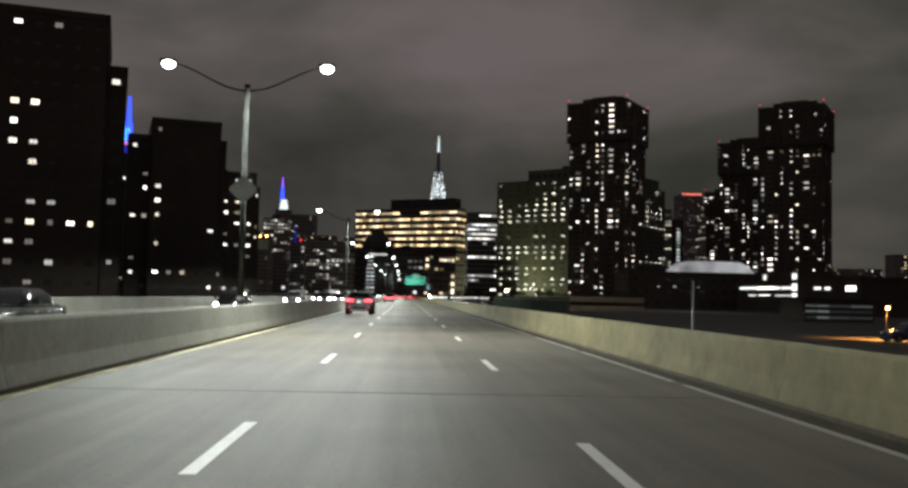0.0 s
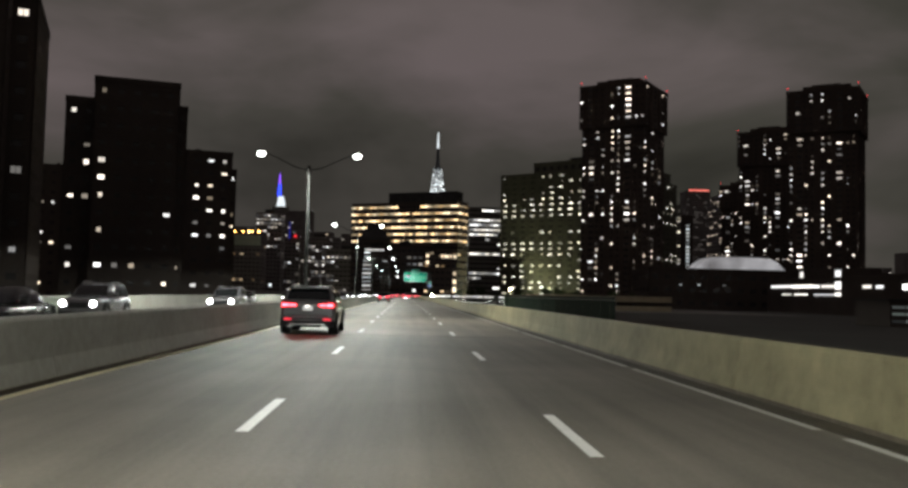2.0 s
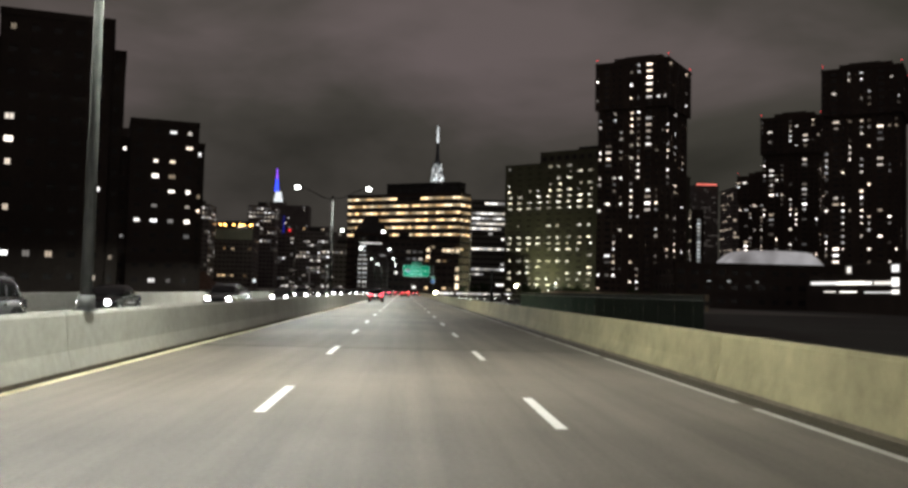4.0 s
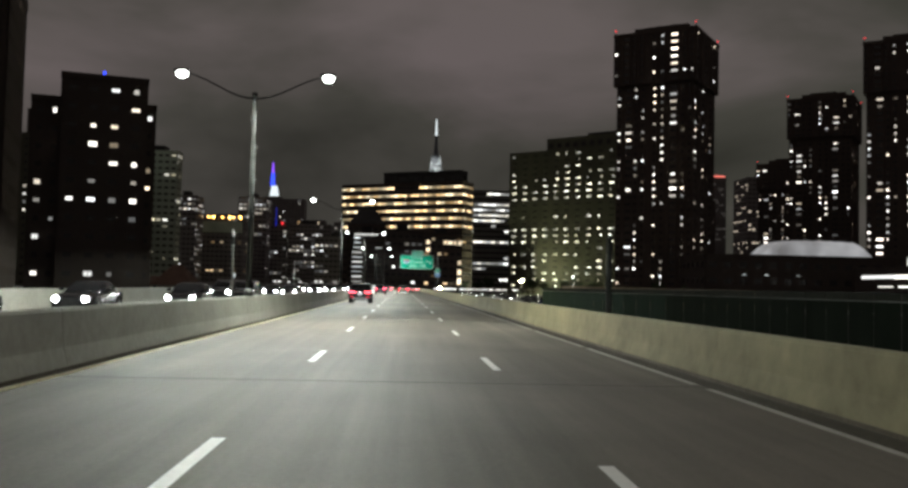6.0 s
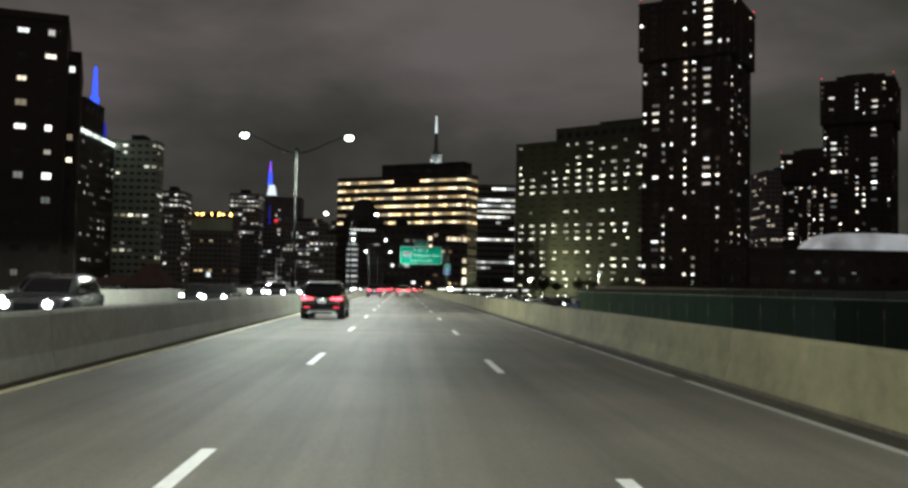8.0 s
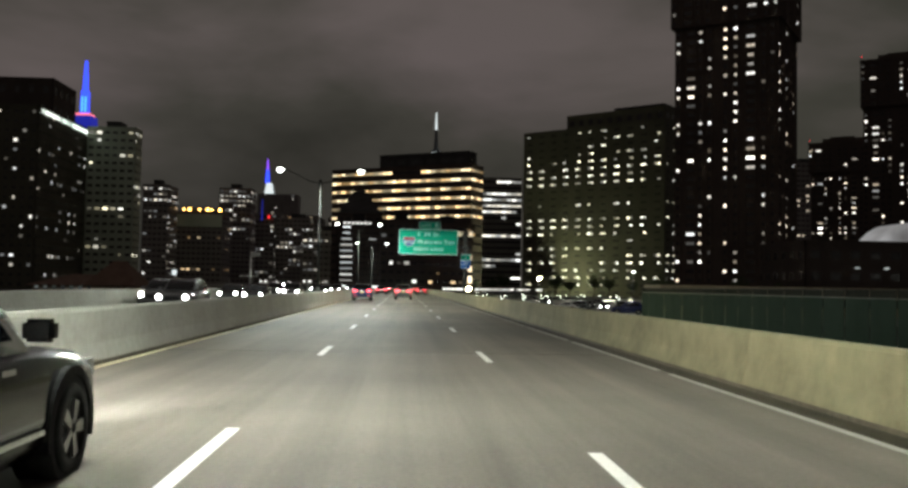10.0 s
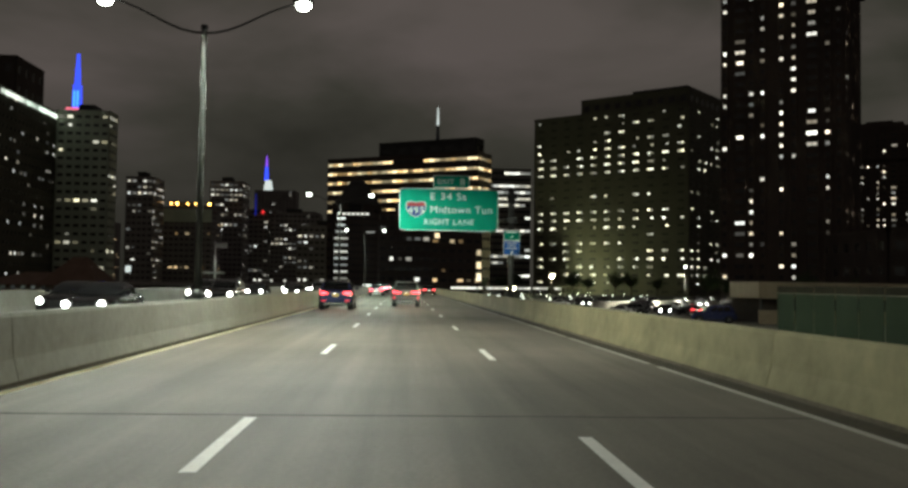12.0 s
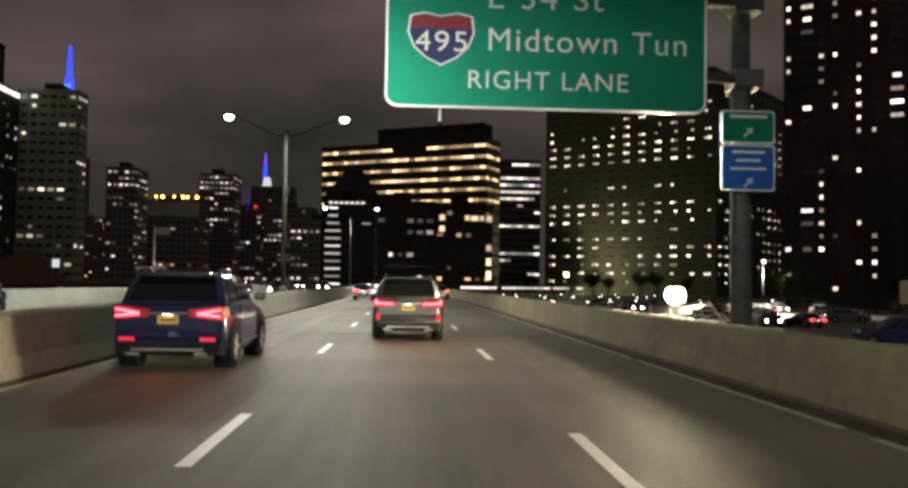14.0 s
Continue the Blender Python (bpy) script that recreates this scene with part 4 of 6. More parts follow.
def blue_tower():
    """A stepped stone skyscraper whose mast is floodlit blue."""
    x, y = -470, 1561
    top = thing("skyscraper", (0, 0, 0), "stepped stone skyscraper with a blue floodlit mast", "skyscraper")
    bm = bmesh.new()
    for z0, z1, w in ((GROUND_Z, 90, 60), (90, 170, 48), (170, 194, 38), (194, 241, 27.5)):
        square_taper(bm, x, y, z0, z1, w, w)
    part("shaft", bm, STONE_GREY, top)
    part("rose_tier", square_taper(bmesh.new(), x, y, 241, 245, 24, 22), ROSE_LIGHT, top, "rose lit setback")
    part("blue_tier", square_taper(bmesh.new(), x, y, 194, 241.01, 33, 28), BLUE_DIM, top, "blue lit upper storeys")
    part("mast_base", square_taper(bmesh.new(), x, y, 245, 279, 10.5, 9.5), SPIRE_BLUE, top, "blue lit mast base")
    for sx in (-1, 1):
        part("mast_window", boxed((x + sx * 2.4 - 1.2, x + sx * 2.4 + 1.2, y - 6.3, y - 5.2, 248, 270)), SPIRE_CYAN, top, "cyan lit mast windows")
    part("mast", square_taper(bmesh.new(), x, y, 279, 304, 6.4, 5.0), SPIRE_BLUE, top, "blue lit mast")
    part("antenna", square_taper(bmesh.new(), x, y, 304, 324, 4.4, 3.2), SPIRE_BLUE, top, "blue lit antenna")


def violet_tower():
    x, y = -339, 2534
    top = thing("skyscraper", (0, 0, 0), "far skyscraper with white lit crown and violet spire", "skyscraper")
    part("shaft", boxed((x - 20, x + 20, y - 20, y + 20, GROUND_Z, 226)), STONE_GREY, top)
    bm = bmesh.new()
    square_taper(bm, x, y, 226, 254, 22, 13)
    part("crown", bm, SPIRE_WHITE, top, "white lit crown")
    part("spire_foot", square_taper(bmesh.new(), x - 5, y, 254, 288, 9, 6), SPIRE_BLUE, top, "blue lit spire foot")
    part("spire", square_taper(bmesh.new(), x - 5, y, 288, 316, 5, 2), SPIRE_VIOLET, top, "violet lit spire")


def glass_tower():
    """A tapering glass tower with lit lattice crown and a white spire."""
    x, y = 68.7, 2212
    top = thing("skyscraper", (0, 0, 0), "tapering glass skyscraper with lit lattice crown and white spire", "skyscraper")
    part("shaft", square_taper(bmesh.new(), x - 8, y, GROUND_Z, 225, 76, 58), STEEL_BLUE, top)
    part("upper_shaft", square_taper(bmesh.new(), x, y, 225, 300, 36, 19), STEEL_BLUE, top)
    rng = random.Random(5)
    for k in range(34):
        z = 226 + 2.0 * k
        half = 19.5 - 0.14 * (z - 225)
        for j in range(6):
            if rng.random() < 0.62:
                a = -half + 2 * half * j / 6
                part("lattice_panel", boxed((x + a + 0.5, x + a + 2 * half / 6 - 0.8, y - 29, y - 28.5, z, z + 1.3)), LATTICE, top)
    part("dark_neck", square_taper(bmesh.new(), x, y, 300, 348, 10, 5), STEEL_BLUE, top)
    part("spire", square_taper(bmesh.new(), x, y, 346, 385, 5.2, 2.4), SPIRE_WHITE, top, "white lit spire")


LATTICE = lit_window("lattice_lights", (0.82, 0.95, 1.0), (0.95, 1.0, 1.0), 0.6, 3.2, islands=False)
blue_tower()
violet_tower()
glass_tower()

# pavilion with a bright roof edge, beside the olive block
bright_block = slab("clinic_building", "dark clinic block with a white lit roof edge", -186, -140, 542, 54, 67.5, STONE_OLIVE, floor=3.6, bay=3.4, lit=0.24, lit_mat=LIT_COOL, size=(0.45, 0.34), seed=91, faces=(0, 1))
EDGE_LIGHT = lit_window("roof_edge_lights", (0.80, 1.0, 0.90), (0.95, 1.0, 0.95), 0.5, 2.6, islands=False)
for k in range(14):
    y = 544 + 3.7 * k
    part("roof_edge_light", boxed((-139.65, -139.25, y, y + 2.9, 65.6, 67.2)), EDGE_LIGHT, bright_block)
tower("upper_block", "", rect(-184, -144, 566, 592), 67.5, 83, BRICK_DARK, 5, 6, 0.06, LIT_COOL, (0.4, 0.4), seed=92, parent=bright_block, faces=(0, 1))

# amber lamps along the terrace roof, red crowns of the far towers
terrace = low_made[6]
for k in range(8):
    x = -154 + (0, 3.1, 9.6, 13.2, 19.8, 25.0, 27.6, 33.0)[k]
    bm = bmesh.new()
    tube(bm, (x, 800.6, 47.3), (x, 800.6, 49.0), 0.08, 0.06, 6)
    post = part("roof_lamp", bm, DARK_METAL, terrace)
    bm = bmesh.new()
    bmesh.ops.create_icosphere(bm, subdivisions=1, radius=1.0 if k % 2 else 0.7, matrix=Matrix.Translation((x, 800.2, 49.4)))
    part("globe", bm, AMBER_LAMP, post, "amber glowing globe")
# fascia under the lamps: their light on it is put into the paler stone
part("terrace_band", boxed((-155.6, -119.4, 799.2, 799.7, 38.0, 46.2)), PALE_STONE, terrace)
for ob, x0, x1, y, z in ((low_made[13], 375, 402, 1249, 147.8), (low_made[14], 414, 440, 1179, 132.8)):
    part("red_crown", boxed((x0, x1, y, y + 1, z, z + 1.3)), RED_STRIP, ob, "red lit crown strip")
bm = bmesh.new()
square_taper(bm, -108.5, 900, 50, 66, 0.9, 0.4)
part("lit_mast", bm, BLUE_DIM, low_made[8], "faintly blue lit mast")
bm = bmesh.new()
bmesh.ops.create_icosphere(bm, subdivisions=1, radius=1.3, matrix=Matrix.Translation((-103, 898.5, 52.5)))
part("warning_light", bm, RED_LIGHT, low_made[8], "red warning light")

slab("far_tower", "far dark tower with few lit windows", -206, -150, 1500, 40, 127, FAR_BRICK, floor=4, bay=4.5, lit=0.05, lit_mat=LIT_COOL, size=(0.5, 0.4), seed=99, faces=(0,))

# far shore: low blocks with points of light
for k in range(16):
    rng = random.Random(300 + k)
    x = 640 + 52 * k + rng.uniform(-8, 8)
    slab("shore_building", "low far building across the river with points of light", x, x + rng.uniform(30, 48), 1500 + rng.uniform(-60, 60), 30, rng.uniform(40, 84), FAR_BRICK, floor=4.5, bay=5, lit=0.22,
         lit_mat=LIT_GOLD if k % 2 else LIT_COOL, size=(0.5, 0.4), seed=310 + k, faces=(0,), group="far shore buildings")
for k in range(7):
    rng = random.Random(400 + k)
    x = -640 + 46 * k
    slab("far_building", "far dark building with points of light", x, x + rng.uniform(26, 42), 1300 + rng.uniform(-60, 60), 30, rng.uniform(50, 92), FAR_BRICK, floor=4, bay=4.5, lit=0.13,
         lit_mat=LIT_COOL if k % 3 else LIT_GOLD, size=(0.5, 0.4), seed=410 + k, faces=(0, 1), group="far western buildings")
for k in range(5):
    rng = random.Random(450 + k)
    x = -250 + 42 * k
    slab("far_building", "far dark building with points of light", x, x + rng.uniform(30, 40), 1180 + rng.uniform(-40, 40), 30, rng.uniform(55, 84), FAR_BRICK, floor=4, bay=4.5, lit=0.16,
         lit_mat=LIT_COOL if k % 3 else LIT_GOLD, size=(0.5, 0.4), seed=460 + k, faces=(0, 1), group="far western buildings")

# a stair shaft with stacked lights beside the slim grey building
slim = low_made[11]
CHAIN = lit_window("stair_lights", (0.82, 0.95, 1.0), (0.95, 1.0, 0.95), 0.15, 0.85, islands=False)
part("stair_shaft", boxed((259.8, 271.5, 901, 918, GROUND_Z, 82)), BRICK_DARK, slim)
for k in range(17):
    part("stair_light", boxed((265.2, 268.0, 900.8, 901.0, 17 + 3.4 * k, 18.7 + 3.4 * k)), CHAIN, slim)

# ---- low riverside buildings on the outer side ----
riverside = slab("riverside_building", "long dark low building carrying a white air dome on its roof", 97, 206, 400, 70, 13.4, BRICK_DARK, floor=4.2, bay=5, lit=0.0, lit_mat=LIT_COOL, size=(0.5, 0.35), seed=95, faces=(0, 3))


def air_dome(x0, x1, y0, y1, z0, z1):
    """An air-held membrane roof: flat crown, steep rounded flanks, welded seams."""
    top = thing("air_dome", ((x0 + x1) / 2, (y0 + y1) / 2, z0), "white air-supported membrane dome glowing softly from inside", "air dome")
    bm = bmesh.new()
    nu, nv = 40, 24
    rows = []
    hx, hy = (x1 - x0) / 2, (y1 - y0) / 2
    for i in range(nu + 1):
        u = -1 + 2 * i / nu
        row = []
        for j in range(nv + 1):
            v = -1 + 2 * j / nv
            edge = math.sin(math.pi / 2 * min(1.0, (1 - abs(u)) / 0.42)) * math.sin(math.pi / 2 * min(1.0, (1 - abs(v)) / 0.16))
            edge *= 0.86 + 0.14 * (1 - u * u)
            sag = 0.10 * abs(math.sin(i * math.pi / 4))
            row.append(bm.verts.new((u * hx, v * hy, edge * (z1 - z0) - sag * edge)))
        rows.append(row)
    for i in range(nu):
        for j in range(nv):
            bm.faces.new((rows[i][j], rows[i + 1][j], rows[i + 1][j + 1], rows[i][j + 1])).smooth = True
    part("membrane", bm, DOME_CLOTH, top)
    part("ring_beam", boxed((-hx - 0.4, hx + 0.4, -hy - 0.4, -hy, 0, 0.7), (-hx - 0.4, hx + 0.4, hy, hy + 0.4, 0, 0.7), (-hx - 0.4, -hx, -hy, hy, 0, 0.7), (hx, hx + 0.4, -hy, hy, 0, 0.7)), STONE_GREY, top)


DOME_CLOTH = lit_window("lit_membrane", (0.92, 0.95, 1.0), (0.92, 0.95, 1.0), 0.22, 0.22)


def mottle(m, scale):
    """Uneven glow: the lamps inside stand in a few places."""
    t = m.node_tree
    b = t.nodes["Principled BSDF"]
    spots = node(t, "ShaderNodeTexNoise", Scale=scale, Detail=3.0)
    place = t.nodes.new("ShaderNodeTexCoord")
    ramp = t.nodes.new("ShaderNodeMapRange")
    for key, value in (("From Min", 0.3), ("From Max", 0.7), ("To Min", 0.09), ("To Max", 0.36)):
        ramp.inputs[key].default_value = value
    t.links.new(place.outputs["Object"], spots.inputs["Vector"])
    t.links.new(spots.outputs["Fac"], ramp.inputs["Value"])
    t.links.new(ramp.outputs["Result"], b.inputs["Emission Strength"])
    b.inputs["Base Color"].default_value = (0.7, 0.7, 0.7, 1)


mottle(DOME_CLOTH, 0.11)
air_dome(115.8, 154.5, 401.5, 416, 13.4, 19.4)
for x in (109.7, 117.0, 127.4, 148.0):
    part("lit_window", boxed((x - 0.6, x + 0.5, 399.62, 399.74, 7.5, 7.9)), CHAIN, riverside)


def pier_building():
    top = slab("pier_building", "low dark pier building with a long white lit window band", 139.5, 176, 278, 108, 9.3, BRICK_DARK, floor=10, bay=9, lit=0.0, lit_mat=LIT_COOL, size=(0.2, 0.2), seed=97, faces=())
    part("stair_block", boxed((139.5, 152, 323.5, 358, 9.2, 13.1)), BRICK_DARK, top)
    # long panes with dark mullions, a thin band below, and a taller bay at the near end
    for name, y0, y1, z0, z1 in (("band_window", 329.6, 339.2, 6.65, 7.65), ("band_window", 340.6, 345.0, 6.65, 7.65), ("band_window", 345.4, 363.0, 6.75, 7.75), ("band_window", 363.5, 382.0, 6.85, 7.85),
                                 ("low_window", 329.6, 345.0, 4.20, 4.55), ("low_window", 350.0, 361.0, 4.30, 4.65), ("low_window", 364.0, 372.0, 4.30, 4.65),
                                 ("bay_window", 325.4, 329.2, 6.1, 8.6), ("bay_window", 325.4, 329.2, 9.9, 12.3), ("bay_window", 325.4, 329.2, 4.0, 5.1),
                                 ("side_window", 353.6, 356.2, 10.4, 12.4), ("side_window", 281.5, 288.2, 5.8, 7.4), ("side_window", 299.0, 303.0, 6.3, 7.2), ("side_window", 306.0, 311.0, 6.4, 7.3)):
        part(name, boxed((139.32, 139.45, y0, y1, z0, z1)), BAND, top)


BAND = lit_window("band_windows", (0.95, 0.98, 1.0), (1.0, 0.97, 0.88), 1.1, 2.4, islands=False)
pier_building()


def lit_canopy():
    """A long open canopy with tube lights under its edge, over parked cars."""
    d = Vector((40, 74, 0))
    n = d.length
    top = thing("parking_canopy", (12, 448, GROUND_Z), "long low parking canopy edged with white tube lights", "canopy", turn=math.degrees(math.atan2(74, 40)))
    part("roof", boxed((0, n, -7, 0.3, 3.25, 3.5)), STONE_GREY, top)
    rng = random.Random(9)
    x = 0.4
    while x < n - 2:
        w = rng.uniform(1.6, 3.6)
        if rng.random() < 0.88:
            part("tube_light", boxed((x, x + w, 0.32, 0.5, 2.75, 3.3)), BAND, top)
        x += w + rng.uniform(0.15, 0.6)
    for k in range(13):
        for y in (-0.2, -6.6):
            bm = bmesh.new()
            tube(bm, (0.6 + k * 6.8, y, 0), (0.6 + k * 6.8, y, 3.3), 0.12, 0.12, 8)
            part("post", bm, GALVANISED, top)


lit_canopy()

# ---- fences ----


RAIL_Z = 1.24


def screen_fence(x, y0, y1, z1, label):
    top = thing("screen_fence", (x, 0, 0), label, "fence", "screened fences", kind="structure")
    y = y0
    while y < y1:
        bm = bmesh.new()
        n = 8
        prev = None
        for i in range(n + 1):
            v = y + 0.06 + (2.88) * i / n
            dx = 0.015 * math.sin(i * 1.3 + y)
            cur = [[bm.verts.new((dx + s, v, z)) for z in (GROUND_Z + 0.1, RAIL_Z)] for s in (-0.012, 0.012)]
            if prev:
                for a, b in zip(prev, cur):
                    bm.faces.new((a[0], b[0], b[1], a[1]))
                bm.faces.new((prev[0][1], cur[0][1], cur[1][1], prev[1][1]))
            prev = cur
        # nearer panels get darker tones, as less lamplight reaches them
        part("fabric_panel", bm, SCREEN_GREEN if y > 216 else (SCREEN_HALF_SHADE if y > 198 else SCREEN_SHADE), top)
        part("upper_net", boxed((-0.01, 0.01, y + 0.05, y + 2.95, RAIL_Z + 0.05, z1)), NET_GREY, top, "grey net above the rail")
        bm = bmesh.new()
        tube(bm, (0.08, y, GROUND_Z), (0.08, y, z1 + 0.08), 0.04, 0.04, 8)
        part("post", bm, DARK_METAL, top)
        y += 3.0
    bm = bmesh.new()
    tube(bm, (0.08, y0, z1), (0.08, y, z1), 0.03, 0.03, 6)
    part("top_rail", bm, WEATHERED, top)
    bm = bmesh.new()
    tube(bm, (-0.03, y0, RAIL_Z + 0.02), (-0.03, y, RAIL_Z + 0.02), 0.028, 0.028, 6)
    part("middle_rail", bm, GALVANISED, top)


screen_fence(27, 153, 285, 1.75, "dark green fabric fence on steel posts beside the highway")

# ---- trees ----
BARK = material("dark_bark", (0.03, 0.024, 0.018), (0.07, 0.055, 0.042), rough=0.9, grain=12, stain=1.5, bump=0.5)
LEAF = material("dark_foliage", (0.020, 0.038, 0.014), (0.050, 0.075, 0.030), rough=0.7, grain=3, stain=0.6, bump=0.0)


def tree_thing(seed, tall):
    rng = random.Random(seed)
    top = thing("tree", (0, 0, GROUND_Z), "dark leafy street tree beside the highway", "tree", "roadside trees")
    bm = bmesh.new()
    tips = []
    tube(bm, (0, 0, 0), (0.1, 0.05, tall * 0.38), 0.22, 0.15, 9)
    for k in range(7):
        a = k * 2.4 + rng.uniform(-0.3, 0.3)
        r = tall * rng.uniform(0.16, 0.30)
        mid = Vector((0.1 + math.cos(a) * r * 0.5, 0.05 + math.sin(a) * r * 0.5, tall * rng.uniform(0.52, 0.62)))
        end = Vector((math.cos(a) * r, math.sin(a) * r, tall * rng.uniform(0.64, 0.95)))
        tube(bm, (0.1, 0.05, tall * rng.uniform(0.28, 0.38)), mid, 0.10, 0.07, 6, False)
        tube(bm, mid, end, 0.07, 0.02, 6, False)
        tips += [mid, end, (mid + end) / 2]
    part("trunk", bm, BARK, top)
    verts, faces = [], []
    for c in tips:
        for _ in range(130):
            d = Vector((rng.gauss(0, 1), rng.gauss(0, 1), rng.gauss(0, 0.8)))
            p = c + d * tall * 0.075
            q = Euler((rng.uniform(0, 6.3), rng.uniform(0, 6.3), rng.uniform(0, 6.3))).to_matrix()
            s = rng.uniform(0.09, 0.19)
            i = len(verts)
            verts += [tuple(p + q @ Vector(v) * s) for v in ((-1, 0, 0), (0, -0.5, 0.12), (1, 0, 0), (0, 0.5, 0.12))]
            faces.append((i, i + 1, i + 2, i + 3))
    me = bpy.data.meshes.new("crown")
    me.from_pydata(verts, [], faces)
    me.materials.append(LEAF)
    crown = new("crown", me)
    crown.parent = top
    return top


models = [tree_thing(s, h) for s, h in ((1, 6.0), (2, 7.5), (3, 5.2))]
spots = [(62, 405, 1), (69, 412, 0), (76, 402, 2), (84, 410, 1), (90, 398, 0), (14, 640, 1), (24, 628, 0), (34, 620, 2), (46, 600, 1), (38, 575, 0), (70.5, 602, 1), (66.5, 582, 1), (75, 594, 0), (83, 580, 1), (92, 590, 1), (101, 584, 0)]
rng = random.Random(77)
used = set()
for x, y, k in spots:
    m = pose(x, y, GROUND_Z, 0, 0, rng.uniform(0, 360)) @ Matrix.Scale(1.3 if y > 560 else 1.0, 4)
    if k not in used:
        models[k].matrix_basis = m
        used.add(k)
    else:
        copy_thing(models[k], m)

# ---- posts and lamps off the road ----


SODIUM = glowing("sodium_globe", (1.0, 0.50, 0.16), 16.0)
WARM_GLOBE = glowing("warm_work_lamp", (1.0, 0.90, 0.58), 60.0)


def area_lamp(x, y, z, power, colour, name, label, hooded=False, globe=None, size=0.22):
    top = thing(name, (x, y, 0), label, "lamp post", "lot lamps")
    bm = bmesh.new()
    tube(bm, (0, 0.35, GROUND_Z), (0, 0.35, z + 0.2), 0.09 if z > 2 else 0.04, 0.06 if z > 2 else 0.03, 8)
    tube(bm, (0, 0.35, z + 0.2), (0, 0, z + 0.2), 0.05, 0.05, 8)
    part("post", bm, DARK_METAL, top)
    bm = bmesh.new()
    tube(bm, (0, 0, z + 0.16), (0, 0, z + 0.26), 0.26, 0.12, 10)
    part("hood", bm, DARK_METAL, top)
    bm = bmesh.new()
    bmesh.ops.create_icosphere(bm, subdivisions=3, radius=size, matrix=Matrix.Translation((0, 0, z)))
    part("globe", bm, globe or LED, top, "bright lamp globe")
    light = bpy.data.lights.new("lot_light", "SPOT" if hooded else "POINT")
    if hooded:
        light.spot_size, light.spot_blend = radians(150), 0.4
    light.energy, light.color, light.shadow_soft_size = power, colour, 0.25
    new("lot_light", light).location = (x, y - 1.1, z - 0.25) if z > 2 else (x - 0.1, y - 0.45, z)


area_lamp(71, 660, 6.2, 36000, (0.95, 1.0, 0.60), "lot_lamp", "bright round lamp on a thin post far beside the road", globe=WARM_GLOBE, size=0.62)
# added lamp without a known source, brightens the lot and its wall
area_lamp(52, 388, 5.5, 60000, (1.0, 0.97, 0.80), "lot_lamp", "bright lamp on a thin post, added to light the parked cars", hooded=True)
area_lamp(7.05, 280.0, 1.34, 8000, (1.0, 0.90, 0.58), "work_lamp", "glaring work lamp on a low post behind the barrier", globe=WARM_GLOBE, size=0.26)


def boom_gate():
    """A pale boom raised askew from a low post."""
    top = thing("boom_gate", (8.85, 281.2, GROUND_Z), "pale boom raised askew from a low post behind the barrier", "boom gate")
    bm = bmesh.new()
    tube(bm, (0, 0, 0), (0, 0, 0.50 - GROUND_Z), 0.06, 0.055, 8)
    part("post", bm, DARK_METAL, top)
    bm = bmesh.new()
    tube(bm, (0, -0.02, 0.46 - GROUND_Z), (-1.39, -2.6, 1.20 - GROUND_Z), 0.030, 0.022, 8)
    part("boom", bm, PALE_METAL, top, "pale boom")


PALE_METAL = material("pale_painted_metal", (0.55, 0.54, 0.50), (0.72, 0.71, 0.66), rough=0.5, grain=20, stain=1.5, bump=0.05)
boom_gate()


area_lamp(52.6, 99, 1.2, 9000, (1.0, 0.42, 0.10), "sodium_lamp", "orange sodium lamp on a low post over the dark riverside lot", hooded=True, globe=SODIUM, size=0.20)


def bollard_lamps():
    """Knee-high lamps along the lot's lanes."""
    first = thing("bollard_lamp", (20, 430, GROUND_Z), "small bollard lamp glowing white on the dark lot", "bollard lamp", "bollard lamps")
    bm = bmesh.new()
    tube(bm, (0, 0, 0), (0, 0, 1.15), 0.09, 0.09, 8)
    part("bollard", bm, DARK_METAL, first)
    bm = bmesh.new()
    tube(bm, (0, 0, 1.15), (0, 0, 1.35), 0.09, 0.09, 10)
    part("lantern", bm, LED, first, "glowing lantern")
    bm = bmesh.new()
    tube(bm, (0, 0, 1.35), (0, 0, 1.41), 0.12, 0.08, 10)
    part("cap", bm, DARK_METAL, first)
    rng = random.Random(31)
    for k in range(30):
        x = 18 + (k % 10) * 6.2 + rng.uniform(-2, 2)
        y = 395 + (k // 10) * 45 + (k % 10) * 5.5 + rng.uniform(-6, 6)
        copy_thing(first, pose(x, y, GROUND_Z))


bollard_lamps()


def lot_shed():
    """A long low shed with a deep pale fascia over an open dark front."""
    top = thing("lot_shed", (38.0, 316.6, GROUND_Z), "long low shed with a pale tan fascia over an open front", "shed")
    part("fascia", boxed((0, 44, 0, 0.25, 2.75, 4.55)), TAN_PANEL, top)
    part("side_fascia", boxed((0, 0.25, 0.25, 9, 2.75, 4.55)), TAN_PANEL, top)
    part("roof", boxed((0.25, 44, 0.25, 9, 4.2, 4.4)), ROOFING, top)
    part("back_wall", boxed((0.25, 44, 8.75, 9, 0, 4.2)), BRICK_DARK, top)
    part("dwarf_wall", boxed((0, 44, 0.05, 0.25, 0, 1.5)), TAN_PANEL, top)
    for k in range(9):
        part("post", boxed((0.3 + 5.3 * k, 0.5 + 5.3 * k, 0.3, 0.5, 0, 4.2)), WEATHERED, top)


